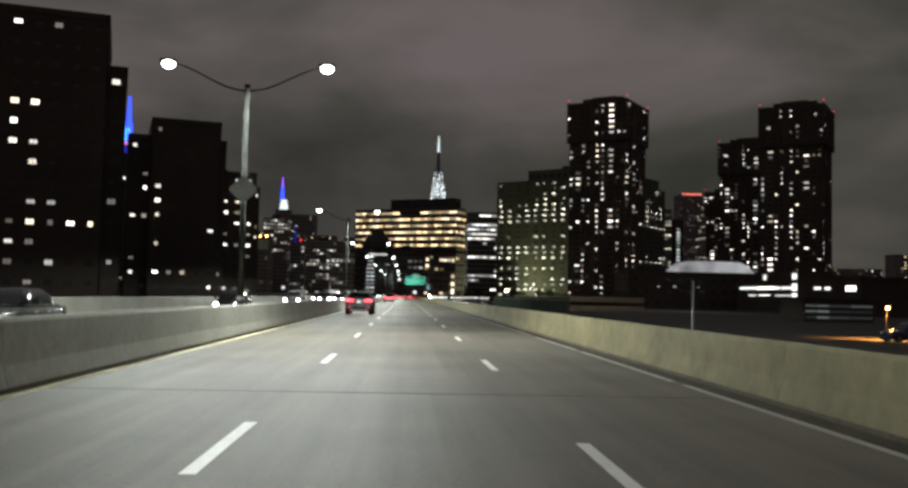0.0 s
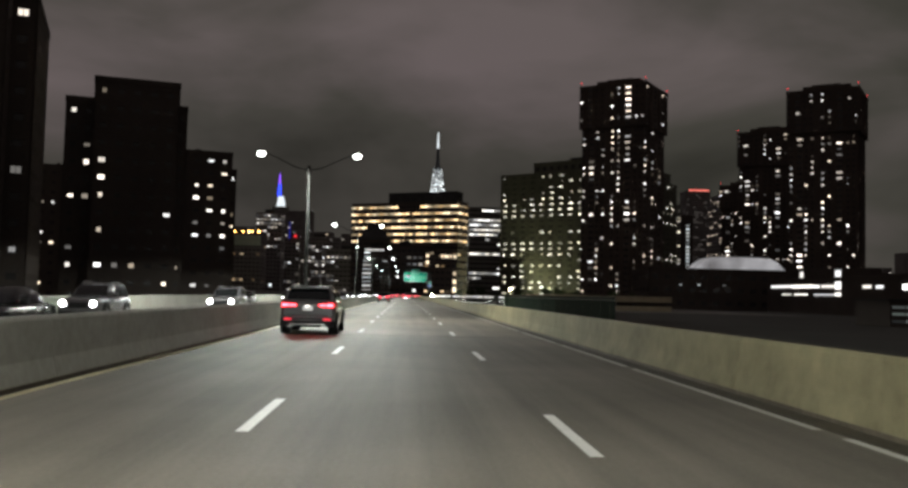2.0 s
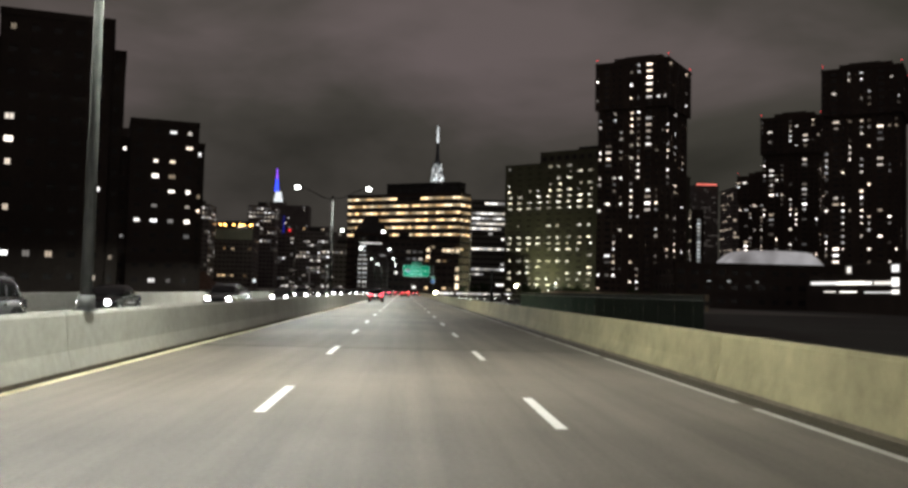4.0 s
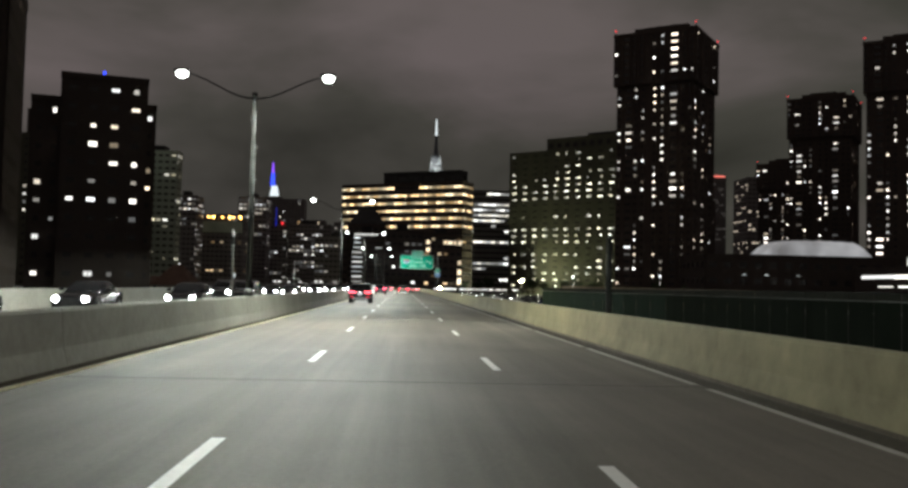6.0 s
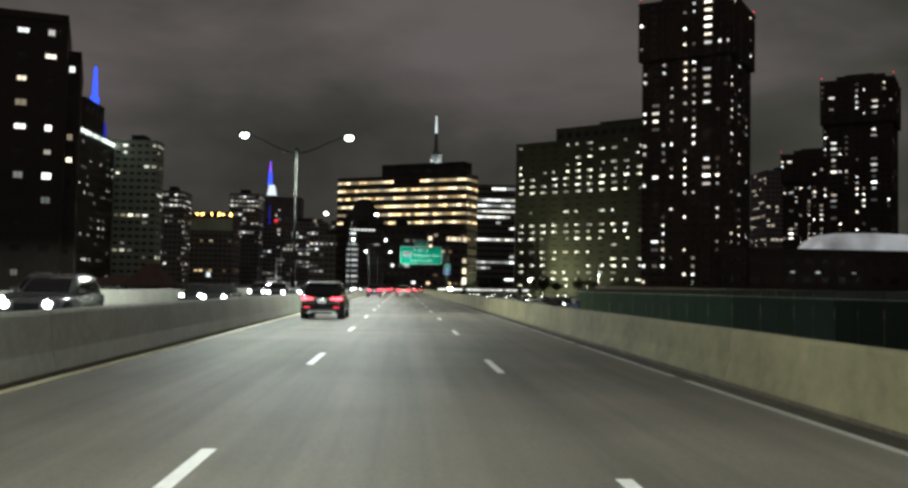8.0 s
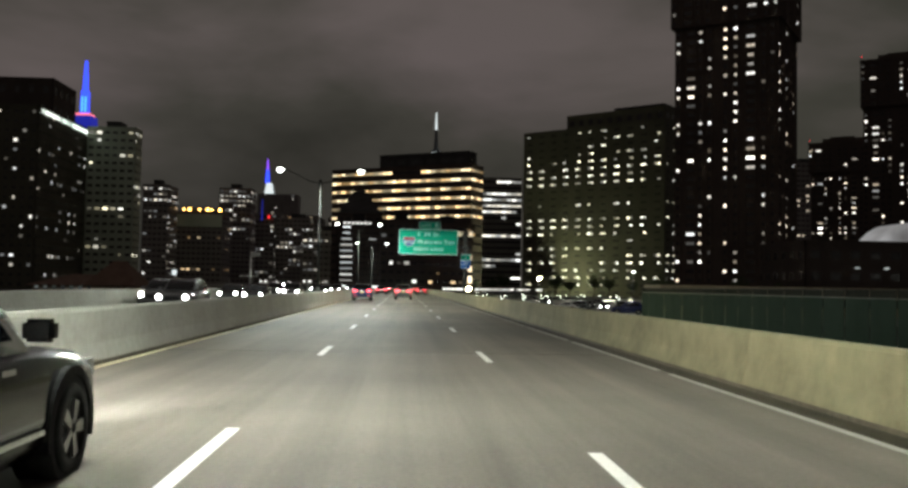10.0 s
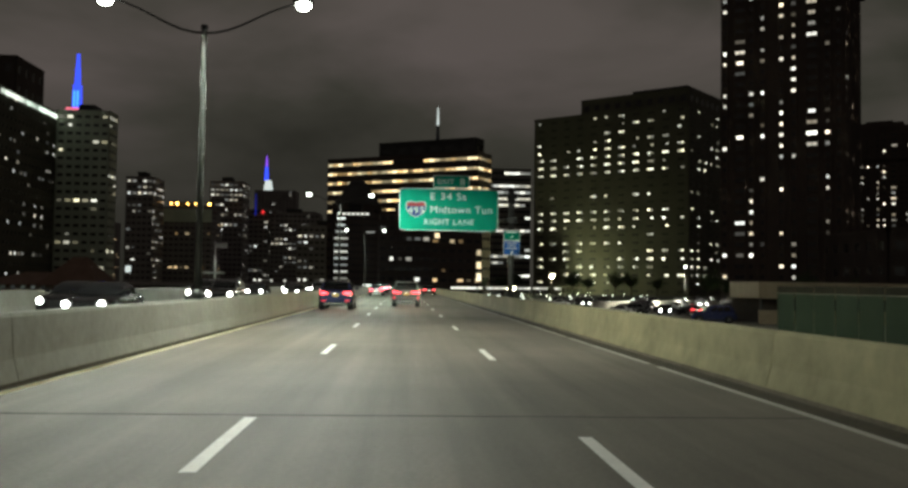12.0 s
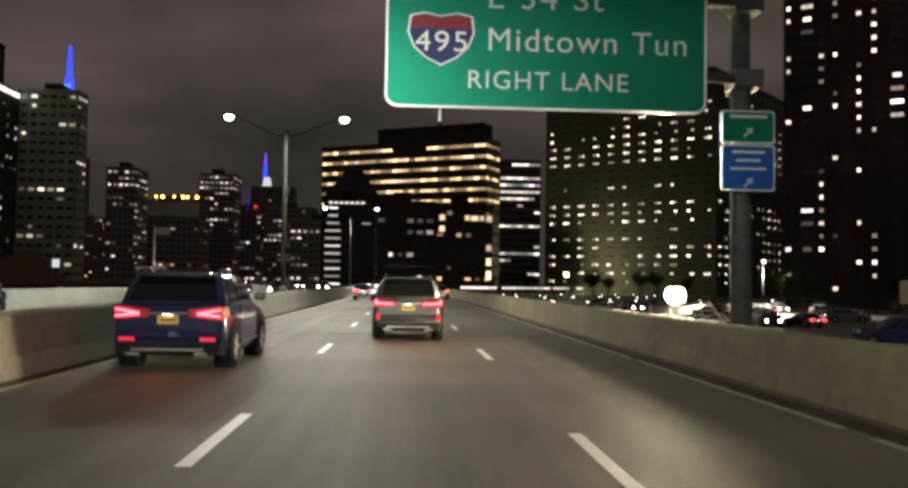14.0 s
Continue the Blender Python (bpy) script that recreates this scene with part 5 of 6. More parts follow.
LOT_ASPHALT = material("pale_lot_asphalt", (0.10, 0.10, 0.085), (0.19, 0.185, 0.160), rough=0.6, grain=5, stain=0.15, bump=0.2, spread=0.2)
TAN_PANEL = material("tan_metal_panel", (0.24, 0.200, 0.145), (0.33, 0.280, 0.205), rough=0.7, grain=5, stain=0.5, bump=0.1)
lot_shed()


lot_deck = part("parking_lot", boxed((24, 112, 286, 498, GROUND_Z - 0.2, GROUND_Z + 0.02)), LOT_ASPHALT)
tagged(lot_deck, "worn pale asphalt parking lot below the highway", "parking lot", kind="structure")


def lot_wall():
    """A low pale concrete wall across the lot, in cast lengths."""
    top = thing("lot_wall", (31.6, 374, GROUND_Z), "low pale concrete wall across the lit parking lot", "wall", turn=math.degrees(math.atan2(56, 40.4)))
    for k in range(12):
        part("wall_length", boxed((k * 5.75, k * 5.75 + 5.72, -0.15, 0.15, 0, 1.12), (k * 5.75, k * 5.75 + 5.72, -0.2, 0.2, 1.12, 1.22)), PALE_CONCRETE, top)


PALE_CONCRETE = material("pale_lot_concrete", (0.50, 0.49, 0.45), (0.66, 0.65, 0.60), rough=0.8, grain=6, stain=0.5, bump=0.2)
lot_wall()


def glass_kiosk():
    """A low dark building with dim bands of glass."""
    top = thing("glass_kiosk", (82, 188, GROUND_Z), "low dark waterside building with dim bands of glass", "building")
    part("wall", boxed((0, 15, 0, 12, 0, 4.4)), BRICK_DARK, top)
    part("roof", boxed((-0.4, 15.4, -0.4, 12.4, 4.4, 4.7)), ROOFING, top)
    for z in (0.7, 1.95, 3.1):
        for x0, x1 in ((0.4, 2.6), (2.8, 5.4), (5.6, 9.8), (10.0, 14.6)):
            part("glass_band", boxed((x0, x1, -0.06, -0.01, z, z + 0.45)), DIM_GLASS, top)


DIM_GLASS = lit_window("dim_glass_bands", (0.80, 1.0, 0.88), (0.85, 0.95, 1.0), 0.01, 0.13, islands=False)
glass_kiosk()


def hip_roof_hall():
    """A low hall with a hipped roof and a lower tent beside it."""
    top = thing("pavilion", (-98, 470, GROUND_Z), "low brown pavilion with hipped roofs beyond the highway", "pavilion")
    part("wall", boxed((-14, 14, 0, 20, 0, 2.2)), TAN_PANEL, top)
    for k in range(7):
        part("lit_opening", boxed((-13.2 + 2.6 * k, -12.2 + 2.6 * k, -0.08, -0.01, 1.0, 1.9)), DIM_GLASS, top)
    for name, x, w, d, z0, z1 in (("hip_roof", -3, 13, 12, 2.1, 5.6), ("tall_roof", 9, 8, 10, 2.1, 10.0)):
        bm = bmesh.new()
        a = [bm.verts.new(p) for p in ((x - w, -1, z0), (x + w, -1, z0), (x + w, d * 2, z0), (x - w, d * 2, z0))]
        b = [bm.verts.new(p) for p in ((x - w * 0.25, d, z1), (x + w * 0.25, d, z1))]
        for f in ((a[0], a[1], b[1], b[0]), (a[1], a[2], b[1]), (a[2], a[3], b[0], b[1]), (a[3], a[0], b[0]), (a[3], a[2], a[1], a[0])):
            bm.faces.new(f)
        part(name, bm, ROOF_BROWN, top)


ROOF_BROWN = material("brown_roofing", (0.10, 0.065, 0.045), (0.16, 0.105, 0.075), rough=0.85, grain=3, stain=0.4, bump=0.2)
hip_roof_hall()


def light_box_sign():
    """A small white light box on a pole; whatever stands on it cannot be read."""
    top = thing("light_box_sign", (-52.7, 400, GROUND_Z), "small square white light box on a dark pole", "sign")
    bm = bmesh.new()
    tube(bm, (0, 0, 0), (0, 0, 5.3), 0.12, 0.10, 8)
    part("pole", bm, DARK_METAL, top)
    part("case", boxed((-0.6, 0.6, -0.2, 0.2, 5.2, 6.6)), DARK_METAL, top)
    part("lit_face", boxed((-0.53, 0.53, -0.23, -0.2, 5.28, 6.52)), SPIRE_WHITE, top, "glowing white face")


light_box_sign()


def flagpole():
    top = thing("flagpole", (-30.7, 372, GROUND_Z), "white pole with a small flag and a cross bar", "flagpole")
    bm = bmesh.new()
    tube(bm, (0, 0, 0), (0, 0, 10.2), 0.28, 0.08, 10)
    part("pole", bm, SIGN_WHITE, top)
    part("flag", boxed((0.1, 1.9, -0.02, 0.02, 9.2, 10.0)), SIGN_WHITE, top)
    part("cross_bar", boxed((-2.2, 1.6, -0.08, 0.08, 5.0, 5.25)), SIGN_WHITE, top)


flagpole()

# ---- vehicles ----
TYRE = material("tyre_rubber", (0.010, 0.010, 0.010), (0.022, 0.022, 0.022), rough=0.85, grain=30, stain=4, bump=0.2)
ALLOY = material("alloy_rim", (0.28, 0.28, 0.29), (0.42, 0.42, 0.43), rough=0.35, metal=0.85, grain=25, stain=5, bump=0.03)
CHROME = material("chrome_trim", (0.62, 0.62, 0.63), (0.75, 0.75, 0.76), rough=0.12, metal=1.0, grain=30, stain=6, bump=0.0)
PLASTIC = material("black_plastic", (0.010, 0.010, 0.011), (0.022, 0.022, 0.023), rough=0.85, grain=40, stain=4, bump=0.1)
CAR_GLASS = material("tinted_car_glass", (0.006, 0.007, 0.008), (0.012, 0.013, 0.014), rough=0.06, grain=3, stain=0.8, bump=0.0)
LENS_RED = glowing("red_lamp_lens", (1.0, 0.004, 0.012), 0.28)
LENS_RED.node_tree.nodes["Principled BSDF"].inputs["Base Color"].default_value = (0.06, 0.002, 0.003, 1)
CORE_RED = glowing("red_lamp_element", (1.0, 0.055, 0.080), 13.0)
# reflectors are no lamps: the light they throw back is put in as emission
REFLECTOR_GLOW = glowing("red_reflector_glow", (1.0, 0.03, 0.06), 1.1)
HEAD_WHITE = glowing("headlamp_element", (0.95, 0.98, 1.0), 26.0)
LENS_CLEAR = material("clear_lamp_lens", (0.35, 0.36, 0.37), (0.5, 0.5, 0.5), rough=0.1, grain=10, stain=3, bump=0.0)
PLATE_WHITE = material("pale_number_plate", (0.78, 0.79, 0.80), (0.88, 0.89, 0.90), rough=0.35, grain=60, stain=8, bump=0.02)
PLATE_GOLD = material("gold_number_plate", (0.62, 0.38, 0.05), (0.78, 0.50, 0.09), rough=0.35, grain=60, stain=8, bump=0.02)
PLATE_LAMP = glowing("plate_lamp", (1.0, 0.96, 0.88), 14.0)
INK = material("plate_ink", (0.015, 0.015, 0.04), (0.03, 0.03, 0.07), rough=0.5, grain=40, stain=5, bump=0.0)


def paint_of(name, tone):
    return material(name, [c * 0.85 for c in tone], tone, rough=0.20, metal=0.15, grain=80, stain=1.2, bump=0.0, coat=0.2)


PAINT_SILVER = paint_of("silver_car_paint", (0.130, 0.130, 0.135))
PAINT_GREY = paint_of("graphite_car_paint", (0.115, 0.113, 0.120))
PAINT_BLUE = paint_of("dark_blue_car_paint", (0.026, 0.034, 0.105))
PAINT_BLACK = paint_of("black_car_paint", (0.010, 0.010, 0.011))
PAINT_PEARL = paint_of("white_car_paint", (0.55, 0.55, 0.54))


def loft(sections, smooth=True):
    """A skin over rings of points, closed at both ends."""
    bm = bmesh.new()
    rings = [[bm.verts.new(p) for p in ring] for ring in sections]
    n = len(rings[0])
    for a, b in zip(rings, rings[1:]):
        for i in range(n):
            bm.faces.new((a[i], a[(i + 1) % n], b[(i + 1) % n], b[i])).smooth = smooth
    bm.faces.new(rings[0][::-1])
    bm.faces.new(rings[-1])
    bmesh.ops.recalc_face_normals(bm, faces=bm.faces)
    return bm


def body_ring(y, w, z0, z1, k=0.0):
    """Half-and-half ring of the lower body: sill, bulging flank, shoulder, flat top."""
    half = [(w * 0.86, z0), (w * 0.97, z0 + 0.10), (w * 1.0, z0 + 0.35 * (z1 - z0)), (w * 0.985, z0 + 0.66 * (z1 - z0)), (w * 0.965, z1 - 0.10), (w * 0.90, z1 - 0.02), (w * 0.72, z1 + k)]
    return [(x, y, z) for x, z in half] + [(-x, y, z) for x, z in reversed(half)]


def wheel(top, x, y, r, side):
    bm = bmesh.new()
    prof = [(0.0, r - 0.03), (0.03, r), (0.19, r), (0.22, r - 0.03), (0.22, r * 0.66), (0.0, r * 0.66)]
    n = 28
    rings = [[bm.verts.new((x + side * (px - 0.11), y + pr * math.cos(2 * math.pi * i / n), r + pr * math.sin(2 * math.pi * i / n))) for px, pr in prof] for i in range(n)]
    for i in range(n):
        a, b = rings[i], rings[(i + 1) % n]
        for j in range(len(prof)):
            bm.faces.new((a[j], a[(j + 1) % len(prof)], b[(j + 1) % len(prof)], b[j])).smooth = True
    bmesh.ops.recalc_face_normals(bm, faces=bm.faces)
    w = part("wheel", bm, TYRE, top, "black rubber tyre")
    bm = bmesh.new()
    xo = x + side * 0.09
    tube(bm, (x - side * 0.08, y, r), (xo - side * 0.02, y, r), r * 0.66, r * 0.62, 24)
    for k in range(5):
        a = 2 * math.pi * k / 5
        d = Vector((0, math.cos(a), math.sin(a)))
        e = Vector((0, -math.sin(a), math.cos(a)))
        c = Vector((xo, y, r))
        q = [c + d * 0.04 - e * 0.035, c + d * r * 0.62 - e * 0.05, c + d * r * 0.62 + e * 0.05, c + d * 0.04 + e * 0.035]
        o = Vector((side * 0.02, 0, 0))
        vs = [bm.verts.new(p - o) for p in q] + [bm.verts.new(p + o) for p in q]
        for f in ((3, 2, 1, 0), (4, 5, 6, 7), (0, 1, 5, 4), (1, 2, 6, 5), (2, 3, 7, 6), (3, 0, 4, 7)):
            bm.faces.new([vs[i] for i in f])
    part("rim", bm, ALLOY, w, "alloy rim")


def quad_plate(bm, pts, normal, thick):
    """A thin plate over four corners, pushed out along a normal."""
    nrm = Vector(normal).normalized()
    a = [bm.verts.new(Vector(p) + nrm * 0.002) for p in pts]
    b = [bm.verts.new(Vector(p) + nrm * thick) for p in pts]
    n = len(pts)
    bm.faces.new(a[::-1])
    bm.faces.new(b)
    for i in range(n):
        bm.faces.new((a[i], a[(i + 1) % n], b[(i + 1) % n], b[i]))
    bmesh.ops.recalc_face_normals(bm, faces=bm.faces)
    return bm


def vehicle(name, label, category, paint, long=4.7, wide=1.9, tall=1.68, belt=1.06, lamps="bar", plate=PLATE_WHITE, heads=False, tails=True, rails=True, group="", low=False):
    """A car, its rear at y = 0 and its nose at y = long, on the ground at z = 0."""
    top = thing(name, (0, 0, 0), label, category, group)
    w = wide / 2
    front = long - 0.02
    hood = belt - 0.04
    ys = [(0.0, 0.86, 0.42, belt - 0.16), (0.05, 0.93, 0.34, belt - 0.06), (0.22, 0.98, 0.27, belt), (0.7, 1.0, 0.22, belt + 0.02), (long * 0.45, 1.0, 0.20, belt), (long * 0.68, 1.0, 0.21, belt - 0.02),
          (long * 0.74, 0.99, 0.22, hood), (long * 0.88, 0.97, 0.24, hood - 0.07), (front - 0.16, 0.93, 0.26, hood - 0.16), (front - 0.03, 0.86, 0.32, hood - 0.30), (front, 0.80, 0.38, hood - 0.40)]
    part("body", loft([body_ring(y, w * k, a, b, 0.0) for y, k, a, b in ys]), paint, top)
    # cabin: a tapering box with rounded corners
    y_rear, y_roof_r, y_roof_f, y_screen = (0.18, 0.62, long * 0.52, long * 0.70) if not low else (0.75, 1.35, long * 0.50, long * 0.71)
    def cab(z, s, yr, yf, x):
        return [(x * 0.93, yr, z), (x, yr + 0.22, z), (x, yf - 0.25, z), (x * 0.90, yf, z), (-x * 0.90, yf, z), (-x, yf - 0.25, z), (-x, yr + 0.22, z), (-x * 0.93, yr, z)]
    lv = [(belt - 0.06, y_rear, y_screen, w * 0.95), (belt + (tall - belt) * 0.55, y_rear + (y_roof_r - y_rear) * 0.5, y_screen - (y_screen - y_roof_f) * 0.58, w * 0.86),
          (tall - 0.09, y_roof_r - 0.04, y_roof_f + 0.06, w * 0.76), (tall - 0.02, y_roof_r + 0.08, y_roof_f - 0.12, w * 0.68), (tall, y_roof_r + 0.3, y_roof_f - 0.4, w * 0.5)]
    part("cabin", loft([cab(z, 0, a, b, x) for z, a, b, x in lv]), paint, top)
    # glass
    def lerp(k, z):
        zs = [v[0] for v in lv]
        return float(np.interp(z, zs, [v[k] for v in lv]))
    za, zb = belt + 0.03, tall - 0.13
    ya, yb = lerp(1, za), lerp(1, zb)
    zm = lv[1][0]
    ym = lerp(1, zm)
    bm = bmesh.new()
    for z0, z1 in ((za, zm), (zm, zb)):
        quad_plate(bm, [(-lerp(3, z0) * 0.84, lerp(1, z0), z0), (lerp(3, z0) * 0.84, lerp(1, z0), z0), (lerp(3, z1) * 0.84, lerp(1, z1), z1), (-lerp(3, z1) * 0.84, lerp(1, z1), z1)], (0, -(z1 - z0), lerp(1, z1) - lerp(1, z0)), 0.018)
    part("rear_window", bm, CAR_GLASS, top, "dark tinted rear window")
    bm = bmesh.new()
    for z0, z1 in ((za, zm), (zm, zb)):
        quad_plate(bm, [(lerp(3, z0) * 0.82, lerp(2, z0), z0), (-lerp(3, z0) * 0.82, lerp(2, z0), z0), (-lerp(3, z1) * 0.82, lerp(2, z1), z1), (lerp(3, z1) * 0.82, lerp(2, z1), z1)], (0, z1 - z0, lerp(2, z0) - lerp(2, z1)), 0.018)
    part("windscreen", bm, CAR_GLASS, top, "dark windscreen")
    for s in (-1, 1):
        for f0, f1 in ((0.06, 0.36), (0.40, 0.66), (0.70, 0.93)):
            bm = bmesh.new()
            for z0, z1 in ((za, zm), (zm, zb - 0.02)):
                pts = []
                for z, f in ((z0, f0), (z0, f1), (z1, f1), (z1, f0)):
                    a, b = lerp(1, z) + 0.22, lerp(2, z) - 0.25
                    pts.append((s * lerp(3, z), a + (b - a) * f, z))
                quad_plate(bm, pts, (s, 0, 0.25), 0.014)
            part("side_window", bm, CAR_GLASS, top)
    # wheels and arches
    r = 0.36 if not low else 0.33
    for y in (0.86, long - 0.92):
        for s in (-1, 1):
            bm = bmesh.new()
            n = 18
            pr = []
            for i in range(n + 1):
                a = math.pi * (i / n) * 1.16 - 0.25
                c = Vector((s * (w + 0.004), y + (r + 0.06) * math.cos(a), r + (r + 0.06) * math.sin(a)))
                d = Vector((s * (w + 0.004), y + (r + 0.13) * math.cos(a), r + (r + 0.13) * math.sin(a)))
                pr.append([bm.verts.new(p + Vector((s * o, 0, 0))) for p, o in ((c, -0.10), (c, 0.012), (d, 0.012), (d, -0.10))])
            for a, b in zip(pr, pr[1:]):
                for j in range(4):
                    bm.faces.new((a[j], a[(j + 1) % 4], b[(j + 1) % 4], b[j]))
            bmesh.ops.recalc_face_normals(bm, faces=bm.faces)
            part("wheel_arch", bm, PLASTIC, top, "black plastic arch")
            bm = bmesh.new()
            tube(bm, (s * (w - 0.30), y, r), (s * (w + 0.002), y, r), r + 0.055, r + 0.055, 24)
            part("arch_liner", bm, PLASTIC, top)
            wheel(top, s * (w - 0.085), y, r, s)
    # lower plastics, bumper, tailgate details
    part("rear_bumper", loft([[(-w * 0.84, -0.05, 0.30), (w * 0.84, -0.05, 0.30), (w * 0.90, -0.02, 0.46), (-w * 0.90, -0.02, 0.46)], [(-w * 0.93, 0.30, 0.24), (w * 0.93, 0.30, 0.24), (w * 1.0, 0.30, 0.46), (-w * 1.0, 0.30, 0.46)]], False), PLASTIC, top, "black lower bumper")
    part("bumper_trim", boxed((-w * 0.62, w * 0.62, -0.072, -0.03, 0.33, 0.385)), CHROME, top, "bright bumper trim")
    for s in (-1, 1):
        part("exhaust_tip", boxed((s * w * 0.58 - 0.11, s * w * 0.58 + 0.11, -0.085, 0.05, 0.255, 0.315)), CHROME, top, "chrome exhaust tip")
    shelf = loft([[(-w * 0.86, -0.07, 0.50), (w * 0.86, -0.07, 0.50), (w * 0.86, -0.05, 0.66), (-w * 0.86, -0.05, 0.66)], [(-w * 0.96, 0.25, 0.48), (w * 0.96, 0.25, 0.48), (w * 0.95, 0.20, 0.68), (-w * 0.95, 0.20, 0.68)]], False)
    bmesh.ops.bevel(shelf, geom=list(shelf.edges), offset=0.035, segments=3, affect="EDGES")
    for f in shelf.faces:
        f.smooth = True
    part("bumper_shelf", shelf, paint, top)
    part("tailgate_seam", boxed((-w * 0.66, w * 0.66, -0.012, 0.02, 0.672, 0.684)), PLASTIC, top)
    part("tailgate_crease", boxed((-w * 0.70, w * 0.70, -0.035, 0.02, 0.70, 0.725)), paint, top)
    part("tailgate_strip", boxed((-0.36, 0.36, -0.115, 0.02, belt - 0.178, belt - 0.140)), CHROME, top, "chrome tailgate strip")
    holder = part("number_plate", boxed((-0.17, 0.17, -0.06, -0.02, belt - 0.345, belt - 0.20)), plate, top, "number plate with an unreadable bar")
    part("plate_bar", boxed((-0.12, 0.12, -0.064, -0.06, belt - 0.285, belt - 0.255)), INK, holder)
    part("plate_light", boxed((-0.07, 0.07, -0.105, -0.085, belt - 0.188, belt - 0.181)), PLATE_LAMP, holder)
    part("spoiler", loft([[(-w * 0.70, y_roof_r - 0.20, tall - 0.10), (w * 0.70, y_roof_r - 0.20, tall - 0.10), (w * 0.70, y_roof_r - 0.18, tall - 0.07), (-w * 0.70, y_roof_r - 0.18, tall - 0.07)],
                          [(-w * 0.72, y_roof_r + 0.16, tall - 0.06), (w * 0.72, y_roof_r + 0.16, tall - 0.06), (w * 0.66, y_roof_r + 0.16, tall - 0.01), (-w * 0.66, y_roof_r + 0.16, tall - 0.01)]], False) if not low else
         boxed((-w * 0.7, w * 0.7, 0.06, 0.14, belt - 0.01, belt + 0.03)), PLASTIC if not low else paint, top)
    if rails:
        for s in (-1, 1):
            bm = bmesh.new()
            pts = [(s * w * 0.66, y_roof_r + 0.25, tall - 0.03), (s * w * 0.67, y_roof_r + 0.40, tall + 0.05), (s * w * 0.67, y_roof_f - 0.35, tall + 0.05), (s * w * 0.66, y_roof_f - 0.15, tall - 0.04)]
            for a, b in zip(pts, pts[1:]):
                tube(bm, a, b, 0.022, 0.022, 6)
            part("roof_rail", bm, CHROME, top, "metal roof rail")
    for s in (-1, 1):
        bm = bmesh.new()
        box(bm, s * (w + 0.10) - 0.11, s * (w + 0.10) + 0.11, y_screen - 0.52, y_screen - 0.40, belt + 0.02, belt + 0.18)
        bmesh.ops.bevel(bm, geom=list(bm.edges), offset=0.03, segments=2, affect="EDGES")
        mirror = part("wing_mirror", bm, paint, top)
        part("mirror_glass", boxed((s * (w + 0.10) - 0.085, s * (w + 0.10) + 0.085, y_screen - 0.528, y_screen - 0.521, belt + 0.045, belt + 0.155)), CHROME, mirror, "mirror glass")
        part("door_trim", boxed((s * (w + 0.008) - 0.012, s * (w + 0.008) + 0.012, 1.4, long - 1.5, 0.40, 0.44)), CHROME, top, "bright door trim")
        for y in (long * 0.34, long * 0.55):
            part("door_handle", boxed((s * (w * 0.985) - 0.02, s * (w * 0.985) + 0.02, y - 0.11, y + 0.11, belt - 0.19, belt - 0.15)), CHROME, top)
    # rear lamps: a red lens round the corner with a bright element in it
    zl = belt - 0.17
    for s in (-1, 1):
        lens = [(s * w * 0.36, -0.022, zl - 0.05), (s * w * 0.90, -0.012, zl - 0.11), (s * w * 0.99, 0.30, zl - 0.04), (s * w * 0.97, 0.32, zl + 0.11), (s * w * 0.88, 0.02, zl + 0.13), (s * w * 0.36, 0.0, zl + 0.07)]
        bm = bmesh.new()
        mid = [Vector(p) for p in lens]
        out = [bm.verts.new(p + Vector((s * 0.012, -0.02, 0))) for p in mid]
        inn = [bm.verts.new(p + Vector((-s * 0.06, 0.05, 0))) for p in mid]
        for i in range(6):
            bm.faces.new((out[i], out[(i + 1) % 6], inn[(i + 1) % 6], inn[i]))
        bm.faces.new((out[0], out[1], out[4], out[5]))
        bm.faces.new((out[1], out[2], out[3], out[4]))
        bm.faces.new(inn[::-1])
        bmesh.ops.recalc_face_normals(bm, faces=bm.faces)
        lamp_part = part("tail_lamp", bm, LENS_RED if tails else PLASTIC, top, "red tail lamp, lit" if tails else "")
        if tails:
            y = -0.052
            if lamps == "bar":
                part("lamp_element", boxed((min(s * w * 0.42, s * w * 0.645), max(s * w * 0.42, s * w * 0.645), y, y + 0.015, zl - 0.018, zl + 0.036)), CORE_RED, lamp_part, "glowing red element")
                part("lamp_element", boxed((min(s * w * 0.67, s * w * 0.90), max(s * w * 0.67, s * w * 0.90), y + 0.004, y + 0.02, zl - 0.030, zl + 0.055)), CORE_RED, lamp_part, "glowing red element")
            elif lamps == "fork":
                for za0, zb0 in ((0.0, 0.07), (0.0, -0.045)):
                    bm = bmesh.new()
                    pts = [(s * w * 0.50, zl + za0 - 0.026), (s * w * 0.90, zl + zb0 - 0.016), (s * w * 0.90, zl + zb0 + 0.020), (s * w * 0.50, zl + za0 + 0.026)]
                    prism(bm, pts, y, y + 0.018)
                    part("lamp_element", bm, CORE_RED, lamp_part, "glowing red element")
            else:
                bm = bmesh.new()
                prism(bm, [(s * w * 0.42, zl - 0.035), (s * w * 0.93, zl - 0.02), (s * w * 0.95, zl + 0.10), (s * w * 0.88, zl + 0.10), (s * w * 0.84, zl + 0.03), (s * w * 0.42, zl + 0.02)], y, y + 0.018)
                part("lamp_element", bm, CORE_RED, lamp_part, "glowing red element")
            zr = 0.50 if lamps != "angle" else 0.54
